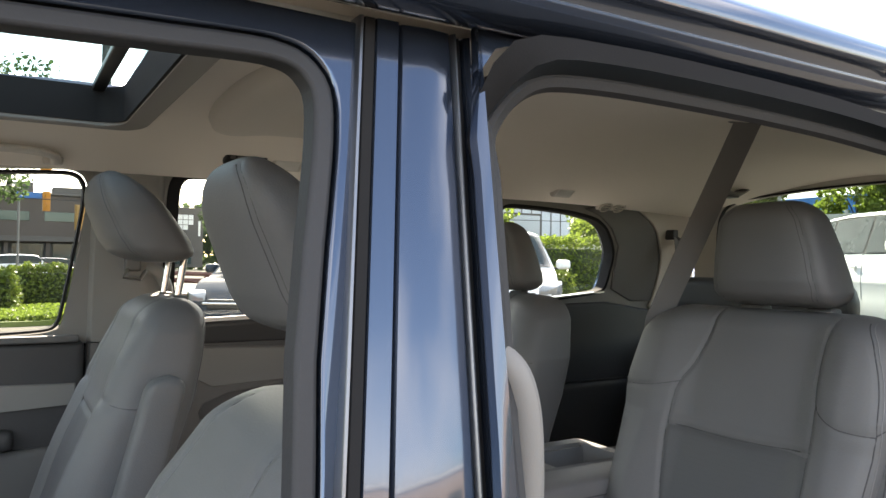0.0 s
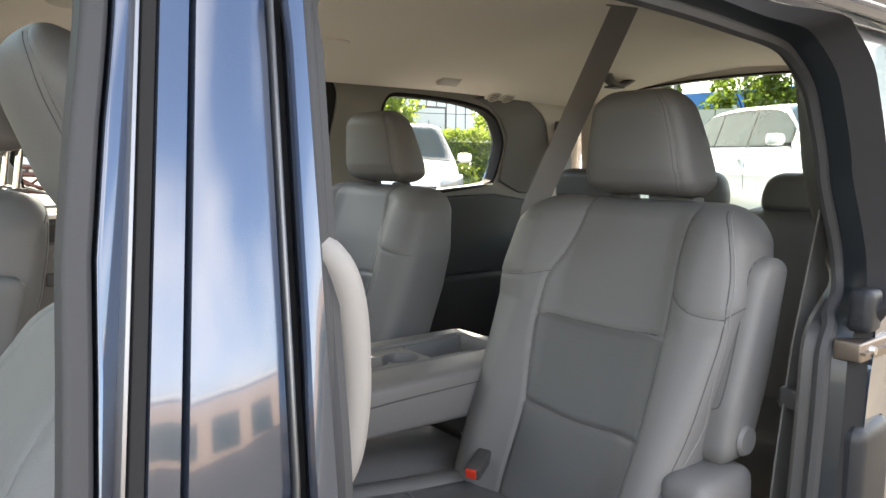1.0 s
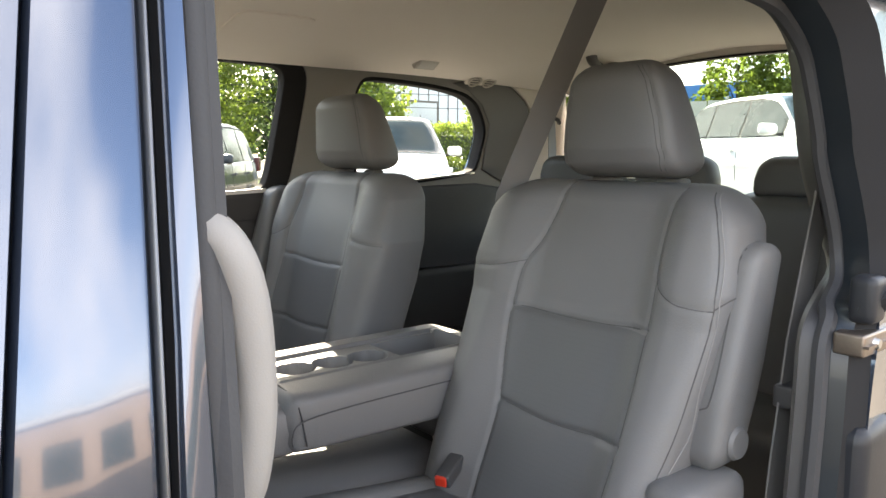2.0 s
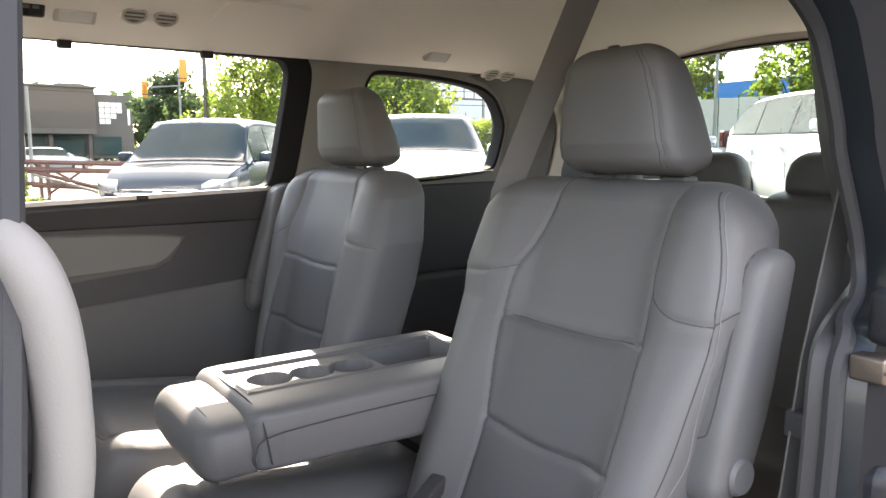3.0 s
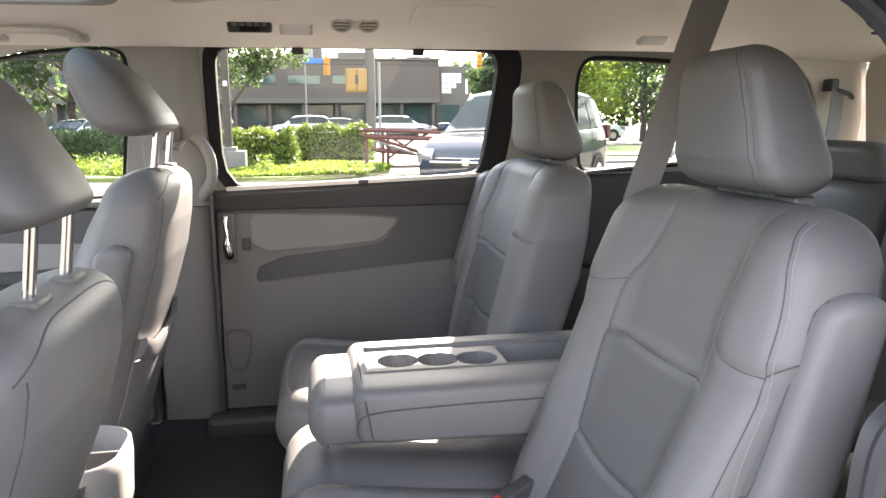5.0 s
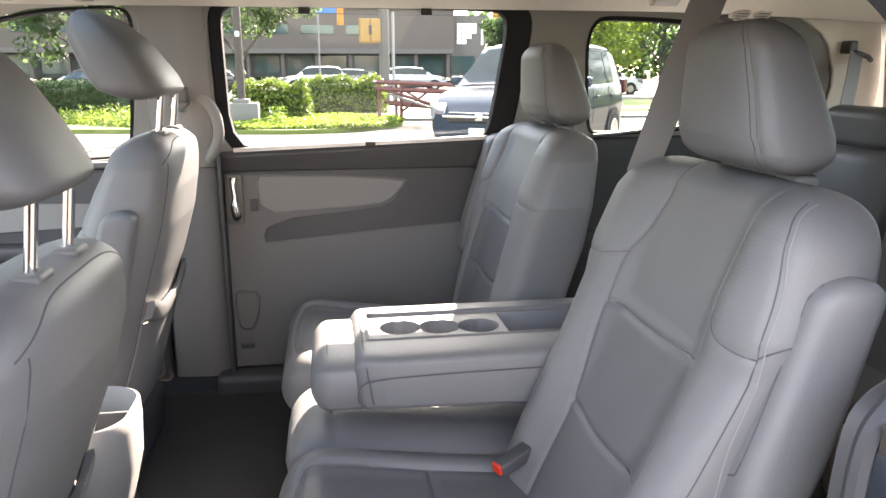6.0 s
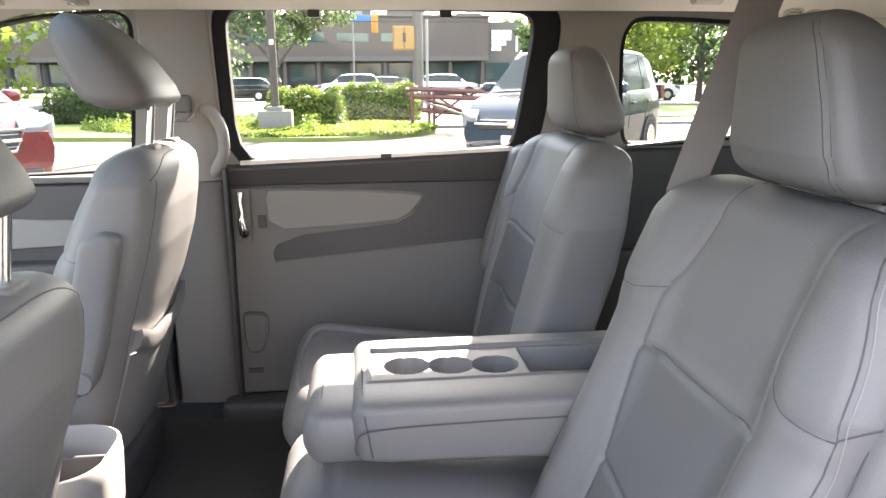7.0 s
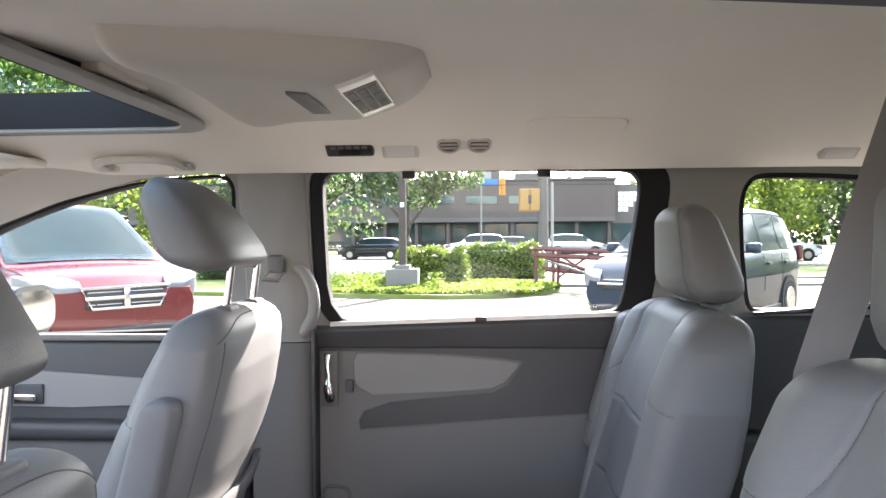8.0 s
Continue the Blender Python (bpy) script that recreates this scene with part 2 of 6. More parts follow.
class Pad:
    """An upholstered block, built up in rows along v. Across it u runs from -w to w; d is its depth, front first."""

    def __init__(self, v0, v1, width, thick, middle, puff, rows=90, cols=64, round_v=(0.04, 0.05), power=4.0, seams=(), groove=0.005, sigma=0.006, corner=None):
        self.a = (v0, v1, width, thick, middle, puff, round_v, power, seams, groove, sigma, corner)
        self.rows, self.cols = rows, cols

    def section(self, v):
        v0, v1, width, thick, middle, puff, rv, power, seams, groove, sigma, corner = self.a
        k0 = min(max((v - v0) / rv[0], 0), 1)
        k1 = min(max((v1 - v) / rv[1], 0), 1)
        k = math.sqrt(max(1 - (1 - k0) ** 2, 0)) * math.sqrt(max(1 - (1 - k1) ** 2, 0))
        w, t = width(v), thick(v)
        c = corner or rv[1]
        kc = min(max((v1 - v) / c, 0), 1)
        kb = k0
        return w - c * (1 - math.sqrt(max(1 - (1 - kc) ** 2, 0))) - rv[0] * (1 - math.sqrt(max(1 - (1 - kb) ** 2, 0))), t * max(k, 0.02)

    def depth(self, u, v, front=True):
        v0, v1, width, thick, middle, puff, rv, power, seams, groove, sigma, corner = self.a
        w, t = self.section(v)
        q = np.clip(1 - np.abs(np.asarray(u, float) / w) ** power, 0, 1) ** (1 / power)
        if not front:
            return middle(v) + t * q
        fade = min(1.0, t / max(thick(v), 1e-6))
        d = t * q + puff(np.asarray(u, float), v) * q * fade
        for s, g in zip(seams, groove if isinstance(groove, list) else [groove] * len(seams)):
            d = d - g * np.exp(-(near_line(np.asarray(u, float), np.full(np.shape(u), v), s) / sigma) ** 2) * q
        return middle(v) - d

    def rings(self):
        v0, v1 = self.a[0], self.a[1]
        s = np.sin(np.linspace(-math.pi / 2, math.pi / 2, self.cols))
        lin = np.linspace(-1, 1, self.cols)
        uu = 0.45 * s + 0.55 * lin
        vs = v0 + (v1 - v0) * (0.5 - 0.5 * np.cos(np.linspace(0, math.pi, self.rows))) * 0.35 + (v1 - v0) * 0.65 * np.linspace(0, 1, self.rows)
        for v in vs:
            w, _ = self.section(float(v))
            u = uu * w
            f = self.depth(u, float(v))
            b = self.depth(u[::-1][1:-1], float(v), False)
            yield float(v), u, f, u[::-1][1:-1], b

    def build(self, place, pick=None):
        """place turns (u, v, d) into a point; pick gives a face's material slot from (u, v)."""
        bm = bmesh.new()
        rows = []
        for v, u, f, ub, b in self.rings():
            rows.append([bm.verts.new(place(x, v, y)) for x, y in zip(u, f)] + [bm.verts.new(place(x, v, y)) for x, y in zip(ub, b)])
            rows[-1].append((v, list(u)))
        n = self.cols + self.cols - 2
        for a, b in zip(rows, rows[1:]):
            va, ua = a[n]
            for i in range(n):
                j = (i + 1) % n
                fc = bm.faces.new((a[i], a[j], b[j], b[i]))
                if pick and i < self.cols - 1:
                    fc.material_index = pick((ua[i] + ua[i + 1]) / 2, (va + b[n][0]) / 2)
        bm.faces.new(rows[0][:n][::-1])
        bm.faces.new(rows[-1][:n])
        return bm

    def line(self, pts, place, r=0.0016, lift=0.0, n=8, bm=None):
        """A thread along (u, v) points on the front."""
        fine = spline2(pts, n) if len(pts) > 2 else [(pts[0][0] + (pts[1][0] - pts[0][0]) * k / 24, pts[0][1] + (pts[1][1] - pts[0][1]) * k / 24) for k in range(25)]
        return tube([place(u, v, float(self.depth(np.array([u]), v)[0]) - lift) for u, v in fine], r, 5, bm, up=(0.3, 0.9, 0.2))


# ---- the minivan's shell ----
PILLAR_PALE = mat("beige pillar plastic", (0.56, 0.52, 0.465), 0.65, vary=0.05, scale=4, fine=700, bump=0.25, depth=0.0008)
PILLAR = mat("warm grey pillar plastic", (0.245, 0.235, 0.222), 0.6, vary=0.05, scale=4, fine=700, bump=0.25, depth=0.0008)
van = thing("minivan", "dark blue minivan with its sliding door open, parked on the lot", "minivan")


def far_y(z):
    return 0.832 - 0.205 * (max(z, 1.10) - 1.18)


def near_y(z, c=0.925):
    return -(c - 0.25 * (max(z, 1.05) - 1.18))


FRONT_WIN = [(-0.98, 1.135), (-0.60, 1.145), (-0.26, 1.157), (-0.212, 1.165), (-0.200, 1.20), (-0.160, 1.46), (-0.154, 1.535), (-0.168, 1.560), (-0.20, 1.567), (-0.40, 1.553), (-0.62, 1.498), (-0.80, 1.435), (-0.98, 1.35), (-1.12, 1.25), (-1.20, 1.16)]
SLIDE_WIN = [(0.085, 1.172), (0.30, 1.178), (0.60, 1.190), (0.838, 1.203), (0.862, 1.215), (0.875, 1.26), (0.905, 1.50), (0.904, 1.545), (0.885, 1.566), (0.85, 1.571), (0.5, 1.576), (0.14, 1.577), (0.105, 1.572), (0.088, 1.55), (0.085, 1.50)]
QUARTER_WIN = [(1.215, 1.207), (1.45, 1.216), (1.69, 1.243), (1.715, 1.255), (1.725, 1.29), (1.738, 1.385), (1.72, 1.43), (1.68, 1.485), (1.62, 1.518), (1.50, 1.537), (1.35, 1.546), (1.22, 1.549), (1.185, 1.543), (1.168, 1.515), (1.163, 1.47), (1.175, 1.35), (1.195, 1.225)]


def soften(loop, n=2):
    """Cuts the corners of a loop."""
    for _ in range(n):
        out = []
        for i in range(len(loop)):
            (x0, z0), (x1, z1) = loop[i], loop[(i + 1) % len(loop)]
            out += [(0.8 * x0 + 0.2 * x1, 0.8 * z0 + 0.2 * z1), (0.2 * x0 + 0.8 * x1, 0.2 * z0 + 0.8 * z1)]
        loop = out
    return loop


FRONT_WIN, SLIDE_WIN, QUARTER_WIN = soften(FRONT_WIN), soften(SLIDE_WIN), soften(QUARTER_WIN)


def offset(loop, d):
    """A loop of points, grown by d."""
    out = []
    n = len(loop)
    area = sum(loop[i][0] * loop[(i + 1) % n][1] - loop[(i + 1) % n][0] * loop[i][1] for i in range(n))
    sg = 1 if area > 0 else -1
    for i in range(n):
        p, q = Vector(loop[i - 1]), Vector(loop[(i + 1) % n])
        t = (q - p).normalized()
        out.append((loop[i][0] + sg * d * t.y, loop[i][1] - sg * d * t.x))
    return out


SIDE = [(-1.30, 1.12), (2.24, 1.12), (2.20, 1.40), (2.12, 1.63), (-0.50, 1.63), (-0.80, 1.56), (-1.05, 1.42)]
windows = (FRONT_WIN, SLIDE_WIN, QUARTER_WIN)
wide = [offset(FRONT_WIN, 0.012), offset(SLIDE_WIN, 0.035), offset(QUARTER_WIN, 0.012)]
wide[1] = [(x + (0.04 if x > 0.8 else 0), z) for x, z in wide[1]]
part("side_trim", plate(SIDE, wide, lambda x, z: (x, far_y(z), z), (0, 0.03, 0)), PILLAR, van, "warm grey moulded pillar trim", bevel=0.006)
part("side_body", plate(SIDE, [offset(w, 0.022) for w in windows], lambda x, z: (x, far_y(z) + 0.055, z), (0, 0.035, 0)), PAINT, van, "dark blue painted body side", bevel=0.004)
part("lower_body", rbox((-1.30, 0.915, 0.25), (2.24, 0.985, 1.125), 0.03), PAINT, van, "dark blue painted body side")

# rubber and dark surrounds of the far windows
for w, g in ((FRONT_WIN, 0.007), (QUARTER_WIN, 0.012)):
    part("window_seal", plate(offset(w, g), [w], lambda x, z: (x, far_y(z) + 0.004, z), (0, 0.05, 0)), RUBBER, van)

# quarter trim below the third row's window, and behind it
part("quarter_trim", plate([(1.003, 0.45), (2.2, 0.45), (2.2, 1.13), (1.72, 1.20), (1.45, 1.195), (1.003, 1.19)], [], lambda x, z: (x, 0.808 if z > 1.0 else 0.80, z), (0, 0.04, 0)), TRIM_DARK, van, "charcoal plastic side panel", bevel=0.01)
part("sill_strip", plate([(1.20, 1.197), (1.70, 1.236), (1.70, 1.243), (1.20, 1.205)], [], lambda x, z: (x, 0.80, z), (0, 0.03, 0)), CHROME, van, "bright window sill strip")
bm = rbox((1.05, 0.775, 0.62), (2.1, 0.812, 0.90), 0.03)
part("quarter_armrest", bm, TRIM_DARK, van, "charcoal moulded armrest panel")
# dark trim behind the quarter window
part("pillar_cover", plate([(1.745, 1.25), (1.86, 1.20), (1.98, 1.20), (1.99, 1.38), (1.93, 1.50), (1.80, 1.575), (1.62, 1.575), (1.55, 1.557), (1.63, 1.535), (1.70, 1.49), (1.75, 1.42)], [], lambda x, z: (x, far_y(z) - 0.008, z), (0, 0.01, 0)), TRIM, van, "grey plastic pillar cover", bevel=0.004)

part("rear_pillar", plate(soften([(1.96, 1.16), (2.19, 1.16), (2.17, 1.40), (2.10, 1.60), (1.72, 1.60), (1.82, 1.57), (1.94, 1.50), (2.0, 1.38), (1.99, 1.24)], 1), [], lambda x, z: (x, far_y(z) - 0.014, z), (0, 0.012, 0)), PILLAR_PALE, van, "beige rear pillar trim", bevel=0.004)
edge = [(-0.17, 1.575), (-0.22, 1.579), (-0.40, 1.565), (-0.62, 1.510), (-0.80, 1.448), (-0.98, 1.363), (-1.12, 1.263), (-1.22, 1.17)]
rings = [[(x, far_y(z) - 0.002, z - 0.004), (x, far_y(z) - 0.016, z + 0.002), (x - 0.004, far_y(z) - 0.040, z + 0.022), (x - 0.010, far_y(z) - 0.085, z + 0.048), (x - 0.014, far_y(z) - 0.13, z + 0.075), (x - 0.014, far_y(z) - 0.10, z + 0.09), (x, far_y(z) + 0.01, z + 0.05)] for x, z in edge]
part("front_pillar_trim", loft(rings), PILLAR_PALE, van, "beige curved front pillar trim", angle=60)
# panes of the far side
for w, name in ((FRONT_WIN, "front_window"), (QUARTER_WIN, "quarter_window")):
    ob = part(name, plate(offset(w, 0.004), [], lambda x, z: (x, far_y(z) + 0.030, z), (0, 0.004, 0)), PANE, van, "clear side window glass", smooth=False)
    ob.visible_shadow = False

# roof skin, with the sunroof's opening
def roof_z(x, y):
    return 1.745 - 0.14 * abs(y / 0.80) ** 2.6 - 0.10 * max(-0.2 - x, 0) ** 1.6 - 0.05 * max(x - 1.2, 0) ** 1.8


def liner_z(x, y):
    ay = abs(y)
    return 1.672 - 0.064 * (ay / 0.55) ** 1.7 - 0.08 * max(-0.55 - x, 0) ** 1.3 - 0.035 * max(x - 1.3, 0) ** 1.5


def sheet(fz, xs, ys, hole, thick):
    bm = bmesh.new()
    grid = [[bm.verts.new((x, y, fz(x, y))) for y in ys] for x in xs]
    for i in range(len(xs) - 1):
        for j in range(len(ys) - 1):
            cx, cy = (xs[i] + xs[i + 1]) / 2, (ys[j] + ys[j + 1]) / 2
            if hole and hole[0] < cx < hole[1] and hole[2] < cy < hole[3]:
                continue
            bm.faces.new((grid[i][j], grid[i][j + 1], grid[i + 1][j + 1], grid[i + 1][j]))
    bmesh.ops.delete(bm, geom=[v for v in bm.verts if not v.link_faces], context="VERTS")
    bmesh.ops.solidify(bm, geom=bm.faces[:], thickness=thick)
    return bm


HOLE = (-0.62, -0.105, -0.385, 0.385)
xs = sorted(set([round(-0.80 + 0.05 * k, 3) for k in range(62)] + [HOLE[0], HOLE[1]]))
ys = sorted(set([round(-0.80 + 0.04 * k, 3) for k in range(41)] + [HOLE[2], HOLE[3]]))
part("roof", sheet(roof_z, xs, ys, HOLE, -0.008), PAINT, van, "dark blue painted roof with a sunroof opening")
ys2 = sorted(set([round(-0.72 + 0.045 * k, 3) for k in range(33)] + [HOLE[2], HOLE[3]]))
xs2 = [x for x in xs if x < 2.16]
setting("ceiling", sheet(liner_z, xs2, ys2, HOLE, 0.012), LINER, "beige felt headliner with a sunroof opening", "ceiling")
# sunroof: dark well, pale lip, tinted glass, cross bar
part("sunroof_well", plate(rounded(-0.63, -0.095, -0.397, 0.397, 0.05), [rounded(-0.610, -0.115, -0.377, 0.377, 0.05)], lambda x, y: (x, y, 1.640), (0, 0, 0.076)), RUBBER, van, "black sunroof well")
part("sunroof_lip", plate(rounded(-0.65, -0.062, -0.402, 0.402, 0.06), [rounded(-0.615, -0.110, -0.380, 0.380, 0.05)], lambda x, y: (x, y, liner_z(x, y) - 0.006), (0, 0, 0.012)), PILLAR, van, "pale plastic lip round the sunroof", bevel=0.003)
ob = part("sunroof_glass", plate(rounded(-0.61, -0.112, -0.378, 0.378, 0.05), [], lambda x, y: (x, y, 1.721), (0, 0, 0.004)), glass("sunroof glass", (0.62, 0.74, 0.75), most=0.15), van, "tinted sunroof glass", smooth=False)
ob.visible_shadow = False
part("sunroof_bar", rbox((-0.175, -0.375, 1.705), (-0.15, 0.375, 1.719), 0.003), BLACK, van)


# near side: four nested edges of the open doorway, from the inner trim out to the skin
LEAN = 0.139     # the centre pillar leans back by this much a metre, and less towards the doorway


def lean(z, x=-0.06):
    return (LEAN - 0.059 * min(max((x + 0.06) / 0.07, 0), 1)) * (max(z, 1.0) - 1.3)


def doorway(k):
    """The doorway's edge k: 0 inner trim, 1 seal, 2 painted jamb, 3 outer skin."""
    fx, fy = ((0.053, 0.790), (0.054, 0.832), (0.042, 0.844), (0.017, 0.862))[k]
    pts = [(fx + lean(z, fx), near_y(z, fy), z) for z in (0.44, 0.75, 1.05, 1.2, 1.32, 1.42, 1.47)]
    tz, ty = ((1.550, -0.72), (1.527, -0.785), (1.537, -0.822), (1.556, -0.822))[k]
    pts += [(fx + 0.045, ty * 0.99, tz - 0.012), (0.17, ty, tz), (0.35, ty, tz + 0.001), (0.55, ty, tz - 0.004), (0.70, ty, tz - 0.013)]
    upper = [(0.85, -0.705, 1.540), (0.96, -0.70, 1.530), (1.02, -0.70, 1.50), (1.052, -0.70, 1.46), (1.08, -0.70, 1.37), (1.105, -0.70, 1.30), (1.15, -0.705, 1.21), (1.16, -0.72, 1.16), (1.10, -0.76, 1.125), (0.97, -0.80, 1.105)]
    seal = [(0.79, -0.79, 1.505), (0.84, -0.79, 1.49), (0.89, -0.795, 1.45), (0.918, -0.797, 1.40), (0.942, -0.80, 1.34), (0.955, -0.80, 1.30), (0.985, -0.81, 1.21), (0.992, -0.815, 1.16), (0.97, -0.825, 1.125), (0.92, -0.835, 1.10)]
    low = [(0.888, -0.822, 1.085), (0.864, -0.826, 1.05), (0.853, -0.83, 0.96), (0.842, -0.83, 0.75), (0.836, -0.83, 0.44)]
    sh = ((0, 0, 0), (0, 0, 0), (-0.026, -0.052, 0.010), (0.010, -0.085, 0.026))[k]
    pts += [tuple(a_ + b_ for a_, b_ in zip(p_, sh)) for p_ in (upper if k == 0 else seal)]
    dx, dy = ((0, 0), (0.008, -0.026), (0.016, -0.058), (0.045, -0.075))[k]
    return pts + [(x + dx, y + dy, z) for x, y, z in low]


loops = [[tuple(q) for q in smoothline(doorway(k), 3)] for k in range(4)]


def near_plate(outline, holes, c, t):
    return plate(outline, holes, lambda x, z: (x, near_y(z, c), z), (0, t, 0))


def strip(name, a_, b_, material, label, n=3):
    rows_ = []
    for k in range(n + 1):
        f = k / n
        rows_.append([Vector(p_).lerp(Vector(q_), f) for p_, q_ in zip(a_, b_)])
    return part(name, loft(rows_, closed=False), material, van, label, angle=60)


Q_NEAR = QUARTER_WIN
inner_ = [(x + (0.015 if x > 0.6 else 0.0), y + 0.012, z) for x, y, z in loops[0]]
strip("doorway_lip", inner_, loops[0], TRIM, "grey plastic inner edge of the doorway")
strip("doorway_trim", loops[0], [tuple(Vector(p_).lerp(Vector(q_), 0.55)) for p_, q_ in zip(loops[0], loops[1])], TRIM_DARK, "charcoal trim round the open doorway")
strip("doorway_reveal", [tuple(Vector(p_).lerp(Vector(q_), 0.55)) for p_, q_ in zip(loops[0], loops[1])], loops[1], RUBBER_GREY, "dusty black rubber doorway edge")
part("weatherstrip", tube(smoothline(loops[1], 3), 0.012, 8, up=(0, 1, 0)), RUBBER_GREY, van, "dusty black rubber door seal")
strip("jamb", loops[1], loops[2], JAMB_SHADED, "dark blue door jamb with painted-in shade")
strip("jamb_groove", loops[2], loops[3], RUBBER, "black rubber jamb groove")
part("outer_skin", near_plate([(0.012, 0.30), (2.24, 0.30), (2.24, 1.05), (2.24, 1.40), (2.13, 1.60), (0.05, 1.60), (0.012, 1.05)], [[(x, z) for x, y, z in loops[3]], Q_NEAR], 0.875, 0.012), PAINT, van, "dark blue painted body side")
part("quarter_inner", near_plate([(1.20, 0.42), (2.2, 0.42), (2.2, 1.05), (2.2, 1.40), (2.1, 1.58), (1.20, 1.58)], [offset(Q_NEAR, 0.01)], 0.80, 0.03), TRIM_DARK, van, "charcoal inner quarter trim")
ob = part("quarter_window", near_plate(offset(Q_NEAR, 0.004), [], 0.895, 0.004), PANE_TINT, van, "tinted side window glass", smooth=False)
ob.visible_shadow = False
part("pillar_seal", tube([(0.046 + lean(z, 0.06), near_y(z, 0.833), z) for z in (0.44, 0.8, 1.1, 1.3, 1.42, 1.49, 1.515)], 0.0135, 10), RUBBER_GREY, van, "dusty black rubber pillar seal")
# slide rail and striker in the jamb
rail = rbox((0.872, -0.905, 1.046), (0.99, -0.865, 1.076), 0.004)
box(rail, (0.872, -0.911, 1.059), (0.99, -0.903, 1.063))
part("striker_rail", rail, STEEL_WORN, van, "worn brownish steel striker rail in the door jamb")
bolt = bmesh.new()
bmesh.ops.create_cone(bolt, cap_ends=True, segments=12, radius1=0.008, radius2=0.006, depth=0.008, matrix=pose(0.905, -0.908, 1.062, 90, 0, 0))
part("bolt", bolt, STEEL, van)
hinge = rbox((0.895, -0.905, 1.085), (0.94, -0.87, 1.15), 0.012)
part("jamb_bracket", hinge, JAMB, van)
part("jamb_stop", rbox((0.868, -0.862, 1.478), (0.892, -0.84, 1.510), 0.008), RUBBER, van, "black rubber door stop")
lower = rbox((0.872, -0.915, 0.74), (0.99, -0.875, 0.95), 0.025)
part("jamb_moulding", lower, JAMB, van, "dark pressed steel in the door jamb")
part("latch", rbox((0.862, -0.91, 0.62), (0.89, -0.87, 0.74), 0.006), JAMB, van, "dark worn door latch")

# the centre pillar, between front door and doorway
ZS = [0.40, 0.7, 0.95, 1.1, 1.2, 1.3, 1.4, 1.47, 1.52, 1.56]


def post_strip(x0, x1, c, t, material, name, label="", bow=0.0):
    rings = []
    for z in ZS:
        y = near_y(z, c)
        a0, a1 = x0 + lean(z, x0), x1 + lean(z, x1)
        rings.append([(a0, y + t, z), (a0, y + 0.004, z), (a0 + 0.003, y, z), ((a0 + a1) / 2, y - bow, z), (a1 - 0.003, y, z), (a1, y + 0.004, z), (a1, y + t, z)])
    return part(name, loft(rings), material, van, label)


post_strip(-0.0585, 0.0100, 0.850, 0.05, PAINT, "pillar_panel", "glossy dark blue centre pillar", bow=0.003)
post_strip(0.0104, 0.0150, 0.853, 0.03, STEEL_DARK, "pillar_bead", "thin bright edge bead")
post_strip(0.0155, 0.0265, 0.842, 0.03, RUBBER, "pillar_gap")
post_strip(0.027, 0.034, 0.850, 0.03, PAINT, "pillar_flange", "thin painted flange")
# roof side rail over the doorway, swept along the car
prof = [(-0.745, 1.575), (-0.775, 1.560), (-0.800, 1.558), (-0.815, 1.566), (-0.823, 1.575), (-0.815, 1.590), (-0.820, 1.600), (-0.835, 1.604), (-0.838, 1.615), (-0.825, 1.635), (-0.800, 1.652), (-0.785, 1.656), (-0.780, 1.650), (-0.76, 1.63)]
rings = []
for k in range(40):
    x = -0.82 + 0.078 * k
    dz = roof_z(x, 0.8) - roof_z(0.4, 0.8)
    dy = 0.02 * max(x - 1.3, 0) ** 2 + 0.05 * max(-0.3 - x, 0) ** 2
    rings.append([(x, y + dy, z + dz) for y, z in prof])
part("roof_rail", loft(rings), PAINT, van, "glossy dark blue roof side rail", angle=50)
rings = [[(x, -y, z + (0.034 if z < 1.62 else 0.012)) for x, y, z in r] for r in rings]
part("roof_rail", loft(rings), PAINT, van, "glossy dark blue roof side rail", angle=50)

# the driver's closed door: window surround, sill, skin
FW_N = [(x + (0.046 if x > -0.3 else 0), 1.3 - (1.3 - z) * 1.8 if z < 1.3 else 1.3 + (z - 1.3) * 0.79) for x, z in FRONT_WIN]
door_n = thing("front_door", "closed dark blue driver's door with an open window", "car door")
part("window_surround", near_plate(offset(FW_N, 0.018), [FW_N], 0.844, 0.030), RUBBER_GREY, door_n, "dusty black window surround", bevel=0.004)
part("door_skin", near_plate([(-1.3, 0.30), (-0.132, 0.30), (-0.132, 1.0), (-0.052, 1.555), (-0.45, 1.562), (-0.72, 1.51), (-0.95, 1.43), (-1.15, 1.33), (-1.3, 1.22), (-1.3, 1.05)], [offset(FW_N, 0.020)], 0.846, 0.03), PAINT, door_n, "dark blue painted door skin", bevel=0.004)


def door_strip(x0, x1, c, material, name, label=""):
    rings = [[(x + lean(z), near_y(z, c) + d, z) for x, d in ((x0, 0.02), (x0, 0.002), (x0 + 0.001, 0.0), (x1 - 0.001, 0.0), (x1, 0.002), (x1, 0.02))] for z in ZS]
    part(name, loft(rings), material, door_n, label)


door_strip(-0.1010, -0.0965, 0.855, STEEL_DARK, "window_bead", "thin bright window edge bead")
door_strip(-0.0955, -0.0845, 0.853, RUBBER, "applique", "black pillar applique")
door_strip(-0.0840, -0.0615, 0.854, PAINT, "door_edge", "glossy dark blue door edge")
part("door_panel", rbox((-1.25, -0.82, 0.45), (-0.13, -0.77, 1.0), 0.03), TRIM_DARK, door_n, "charcoal plastic door panel")

